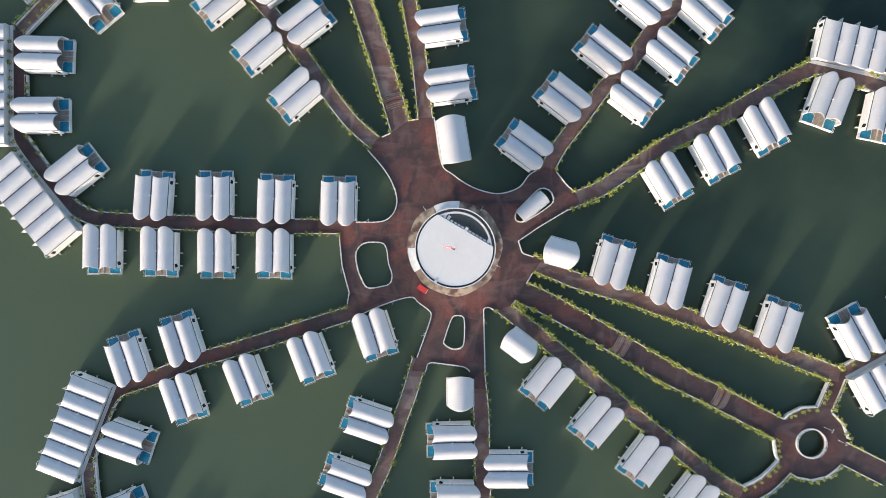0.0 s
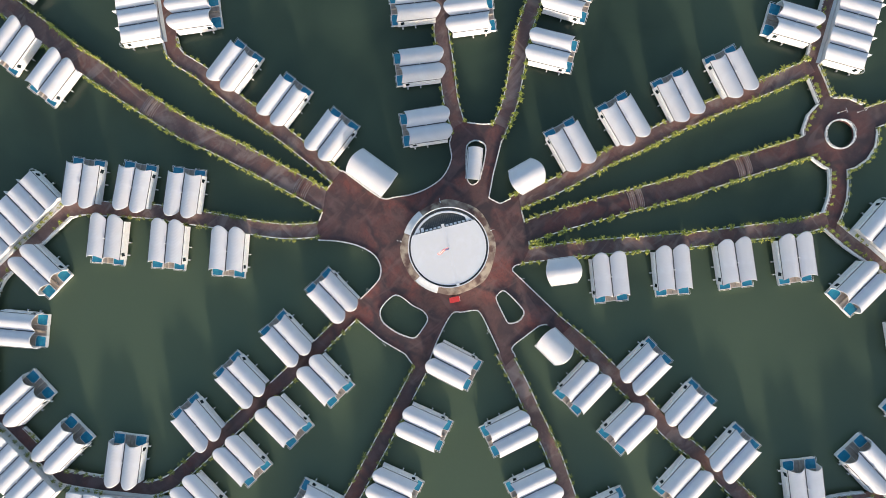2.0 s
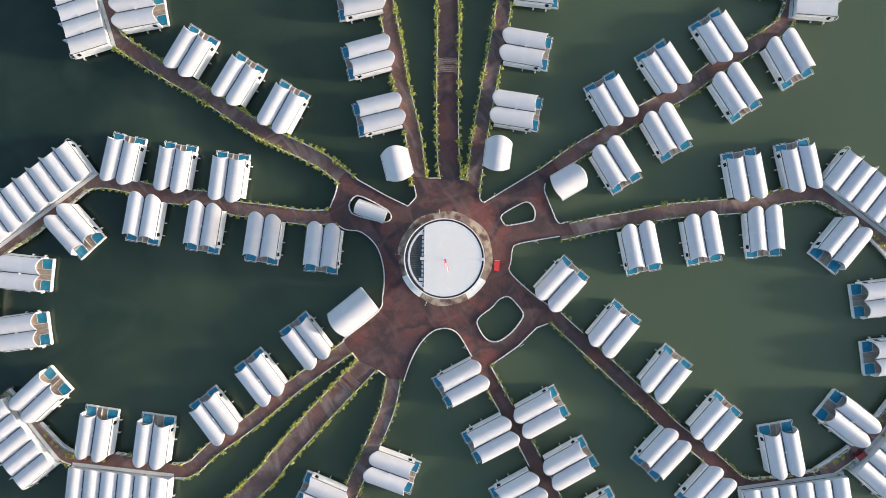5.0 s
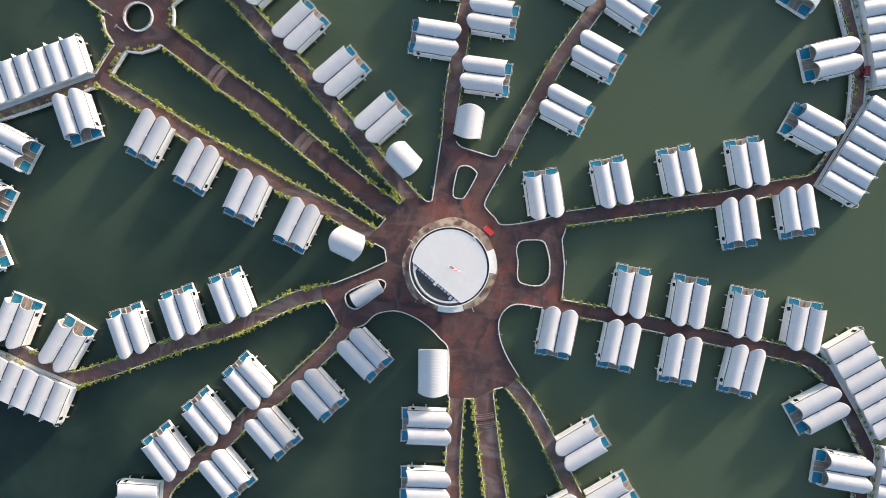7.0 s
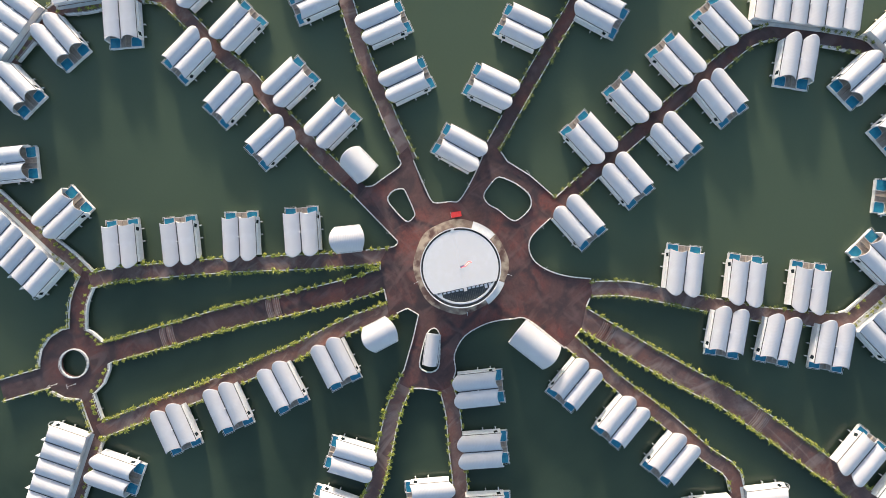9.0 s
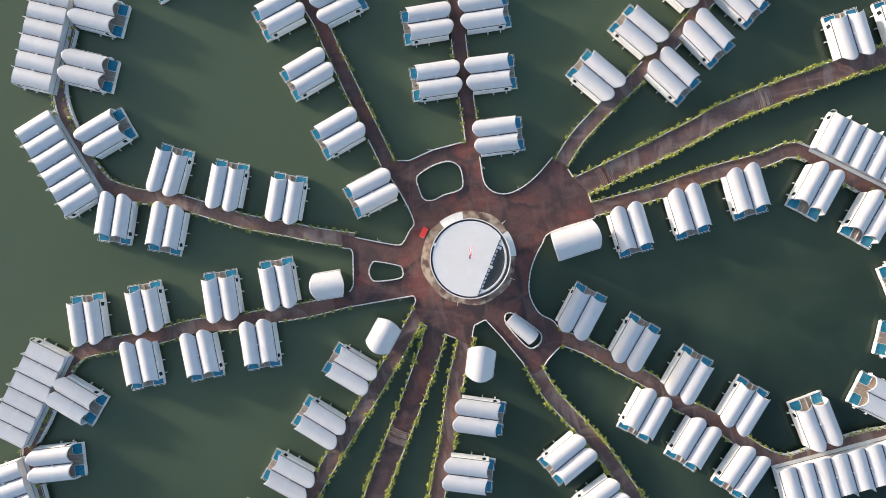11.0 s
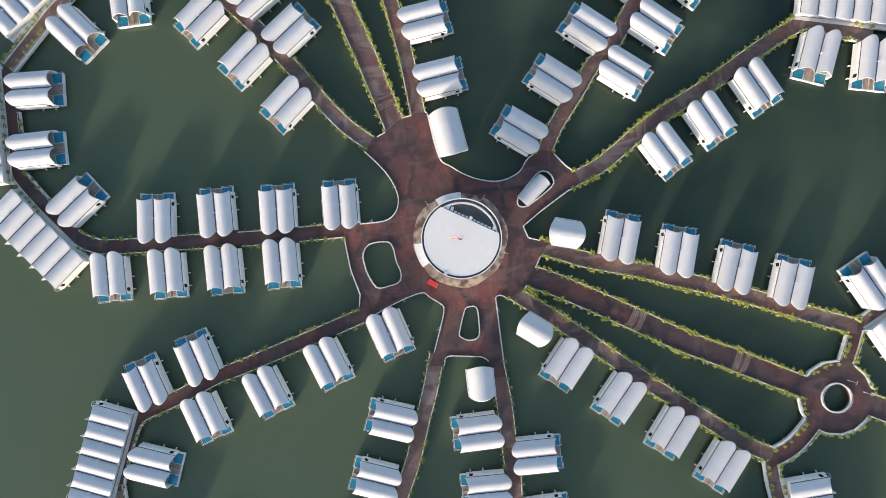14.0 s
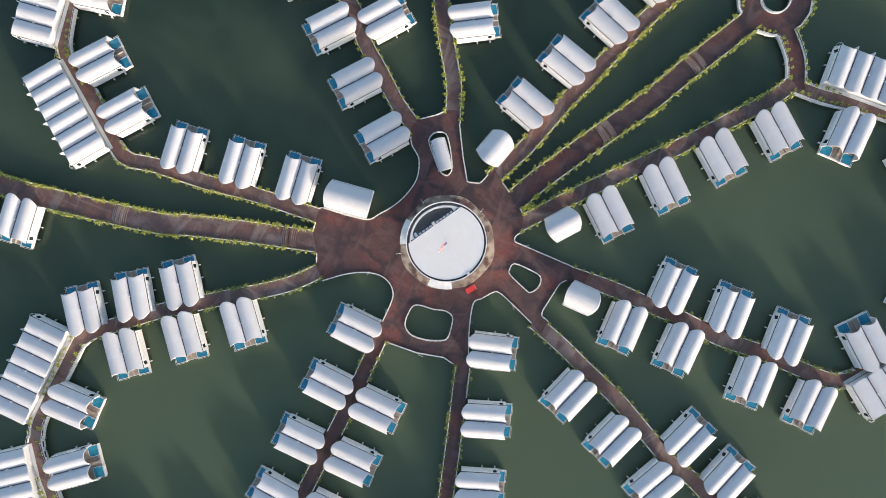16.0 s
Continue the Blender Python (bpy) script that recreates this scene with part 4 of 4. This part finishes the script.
# ---------- lamp posts ----------
lamp = None
for x, y, a in ((-15.3, 14.9, 10), (-7.6, 9.9, 125), (6.8, 9.9, 60), (10.9, -4.6, -20), (-15.5, -13.6, 75), (-7.8, -22.0, 10), (-28.6, -5.8, 90), (7.6, -18.5, 130), (-22.1, 6.9, 40), (94.5, -45.8, 60), (98.2, -49.2, 10)):
    m = pose(x, y, DECK - 0.02, 0, 0, a)
    if lamp:
        copy_thing(lamp, m)
        continue
    lamp = thing("lamp_post", "slender white double-armed lamp post at a deck edge", "lamp", "deck lamp posts", at=m)
    part("pole", Build().tube(0, 0, 0.05, 0, 3.4, 8, 0.035).tube(0, 0, 0.14, 0, 0.2, 8), RAIL, lamp)
    arm = part("arm", Build().box(-0.5, -0.03, 3.34, 0.5, 0.03, 3.4), RAIL, lamp)
    for px in (-0.5, 0.5):
        part("lamp_head", Build().tube(px, 0, 0.1, 3.24, 3.34, 8, 0.07), RAIL, arm, "white lamp head")


# ---------- stepped humps in the broad walkways ----------
def build_steps(x, y, a, width):
    st = thing("footbridge_steps", "low brown steps with bowed pale nosings across a walkway", "steps", "walkway steps", at=pose(x, y, DECK, 0, 0, a))
    half = width / 2 - 0.3
    for p, q, h in ((-1.8, -1.3, 0.10), (-1.3, -0.8, 0.20), (-0.8, -0.1, 0.30), (0.1, 0.8, 0.30), (0.8, 1.3, 0.20), (1.3, 1.8, 0.10)):
        def bow(v):
            return 0.22 * (1 - (v / half) ** 2)
        ys = [-half + 2 * half * i / 10 for i in range(11)]
        b = Build()
        b.v = [(e + bow(v), v, z) for z in (0.0, h) for e in (p, q) for v in ys]
        b.f = [(22 + i, 33 + i, 34 + i, 23 + i) for i in range(10)] + [(i, 22 + i, 23 + i, i + 1) for i in range(10)] + [(11 + i, 12 + i, 34 + i, 33 + i) for i in range(10)] + [(0, 11, 33, 22), (10, 32, 43, 21)]
        step = part("step", b, PATH_PAVING, st)
        edge = p if p < 0 else q - 0.07
        b = Build()
        b.v = [(edge + d + bow(v), v, h + z) for z in (0.003, 0.02) for d in (0.0, 0.07) for v in ys]
        b.f = [(22 + i, 33 + i, 34 + i, 23 + i) for i in range(10)] + [(i, 22 + i, 23 + i, i + 1) for i in range(10)] + [(11 + i, 12 + i, 34 + i, 33 + i) for i in range(10)] + [(0, 11, 33, 22), (10, 32, 43, 21)]
        part("nosing", b, NOSING, step, "pale step nosing")


build_steps(42.6, -25.0, -30, 5.4)
build_steps(68.0, -38.4, -27, 5.4)
build_steps(-15.7, 37.5, 107, 5.2)
build_steps(-28.9, 80.0, 102, 5.2)

# ---------- the round hall ----------
TOP = 15.0
AWN = 4.6
hall = thing("round_hall", "round white hall with flat roof and dark louvred segment", "building")
part("paved_skirt", Build().prism([(r * math.cos(radians(a)), r * math.sin(radians(a))) for a in range(0, 360, 5) for r in (12.15 + 0.2 * math.sin(radians(a) * 3) + 0.16 * math.sin(radians(a) * 8 + 1),)], DECK - 0.2, DECK + 0.08), SKIRT, hall, "beige stained stone paving")
part("wall", Build().ring(8.3, 8.6, DECK, TOP - 0.4), WALL, hall)
part("parapet_ring", Build().ring(9.26, 9.46, TOP - 1.2, TOP), WALL, hall, "white parapet ring")
part("ring_gutter", Build().ring(8.3, 9.26, TOP - 1.0, TOP - 0.9), GUTTER, hall, "dark ring gutter")
for a in range(4, 364, 9):
    part("gutter_bracket", Build().box(8.72, -0.03, TOP - 0.62, 9.25, 0.03, TOP - 0.52), CONCRETE, hall, "thin grey gutter bracket").rotation_euler = (0, 0, radians(a))
CH, CA = 4.75, 59.5
half_angle = math.degrees(math.acos(CH / 8.85))
arc = [radians(CA + half_angle + (360 - 2 * half_angle) * i / 80) for i in range(81)]
part("flat_roof", Build().prism([(8.85 * math.cos(a), 8.85 * math.sin(a)) for a in arc], TOP - 0.5, TOP - 0.15), DISC, hall)
seg = [radians(CA - half_angle + 2 * half_angle * i / 30) for i in range(31)]
bed = part("louvre_bed", Build().prism([(8.7 * math.cos(a), 8.7 * math.sin(a)) for a in seg], TOP - 0.95, TOP - 0.85), SLATE, hall)
part("inner_ring", Build().ring(8.13, 8.42, TOP - 0.9, TOP - 0.25, CA - 52, CA + 52, 40), WALL, hall, "white inner ring round the louvres")
k = -6.9
while k <= 6.9:
    reach = math.sqrt(8.05 ** 2 - k * k)
    if reach > CH + 1.0:
        b = Build().box(CH + 0.85, k - 0.025, TOP - 0.6, reach, k + 0.025, TOP - 0.52)
        part("louvre", b, CONCRETE, bed).rotation_euler = (0, 0, radians(CA))
    k += 0.43
for r, h in ((5.9, 0.6), (7.0, 0.56)):
    reach = math.sqrt(8.05 ** 2 - r * r)
    part("cross_rail", Build().box(r - 0.03, -reach, TOP - h, r + 0.03, reach, TOP - h + 0.06), SLATE, bed, "dark cross rail").rotation_euler = (0, 0, radians(CA))
for u in range(-6, 7):
    if u in (0,):
        continue
    # a few of the boxes are double
    deep = 1.15 if u in (-6, 5, 6) else 0.56
    o = part("skylight", Build().box(CH + 0.14, u * 0.98 - 0.34, TOP - 0.7, CH + deep, u * 0.98 + 0.34, TOP - 0.38), WALL, hall, "pale skylight box")
    o.rotation_euler = (0, 0, radians(CA))
    pane = part("pane", Build().box(CH + 0.22, u * 0.98 - 0.26, TOP - 0.378, CH + deep - 0.08, u * 0.98 + 0.26, TOP - 0.36), AWNING, o, "grey skylight pane")
duct = part("roof_duct", Build().box(-8.7, -0.36, TOP - 0.15, CH + 0.9, 0.36, TOP - 0.13), DISC, hall, "pale grey cable tray across the roof")
duct.rotation_euler = (0, 0, radians(CA))
for off in (-0.33, 0.33):
    part("tray_rail", Build().box(-8.7, off - 0.05, TOP - 0.128, CH + 0.9, off + 0.05, TOP - 0.06), WALL, duct)
part("junction_box", Build().box(-9.2, -0.36, TOP - 0.3, -8.65, 0.36, TOP + 0.04), WALL, duct, "white junction box")
for a0, a1 in ((84, 117), (180, 211)):
    awning = part("awning", Build().ring(8.62, 11.75, AWN, AWN + 0.1, a0, a1, 12), AWNING, hall, "pale curved awning")
    part("awning_frame", Build().ring(11.65, 11.8, AWN - 0.05, AWN + 0.18, a0, a1, 12), RAIL, awning, "white awning frame")
pole = thing("flagpole", "white flagpole with a red and white flag on a roof", "flagpole", at=pose(0.1, 0.1, TOP - 0.15))
part("pole", Build().tube(0, 0, 0.05, 0, 6.0, 8, 0.03), RAIL, pole)
part("base_plate", Build().box(-0.3, -0.3, 0, 0.3, 0.3, 0.08), RAIL, pole)
AHEAD, ASIDE = (math.cos(radians(168)), math.sin(radians(168))), (-math.sin(radians(168)), math.cos(radians(168)))
for i in range(3):
    # each stripe is a waving ribbon that hangs a little below the last
    b = Build()
    for j in range(15):
        u = 0.1 + 2.8 * j / 14
        for k in (i, i + 1):
            side = 0.16 * k + 0.12 * math.sin(3.6 * u)
            b.v.append((AHEAD[0] * u + ASIDE[0] * side, AHEAD[1] * u + ASIDE[1] * side, 5.85 - 0.22 * k - 0.24 * u))
    b.f += [(2 * j, 2 * j + 1, 2 * j + 3, 2 * j + 2) for j in range(14)]
    canton = i > 0
    if canton:
        front = Build()
        front.v, front.f = b.v[:12], b.f[:5]
        part("flag_canton", front, FLAG_B, pole, "dark blue flag canton")
        b.f = b.f[5:]
    part("flag_stripe", b, FLAG_R if i % 2 == 0 else FLAG_W, pole, "red flag stripe" if i % 2 == 0 else "white flag stripe")

# ---------- buggies ----------
def build_buggy(x, y, a, label, paint):
    bug = thing("buggy", label, "buggy", "electric buggies", at=pose(x, y, DECK + 0.004, 0, 0, a))
    part("body", Build().box(-1.25, -0.55, 0.3, 1.25, 0.55, 0.75).box(-0.4, -0.55, 0.75, 0.1, 0.55, 1.1), paint, bug)
    part("roof", Build().box(-1.3, -0.68, 1.85, 1.3, 0.68, 1.93).box(-1.2, -0.58, 1.93, 1.2, 0.58, 1.98), paint, bug, "red buggy roof")
    part("windscreen_frame", Build().box(1.26, -0.66, 1.6, 1.36, 0.66, 1.9), AWNING, bug, "pale windscreen frame")
    part("bumper", Build().box(1.25, -0.5, 0.32, 1.34, 0.5, 0.5), BLACK, bug)
    for px in (-0.85, -0.1):
        part("seat", Build().box(px, -0.5, 0.75, px + 0.5, 0.5, 0.9).box(px, -0.5, 0.9, px + 0.1, 0.5, 1.3), BLACK, bug, "black bench seat")
    for px in (-1.15, 1.15):
        for py in (-0.52, 0.52):
            part("post", Build().tube(px, py, 0.03, 0.7, 1.86, 6), BLACK, bug)
            w = part("wheel", Build().tube(0, 0, 0.26, -0.1, 0.1, 14), BLACK, bug)
            w.rotation_euler, w.location = (radians(90), 0, 0), (px * 0.75, py, 0.26)


build_buggy(-8.2, -10.4, -33, "small red-roofed electric buggy parked on the plaza", RED)
build_buggy(-94.6, -65.9, 98, "small red-roofed electric buggy parked on a walkway", RED_SHADED)
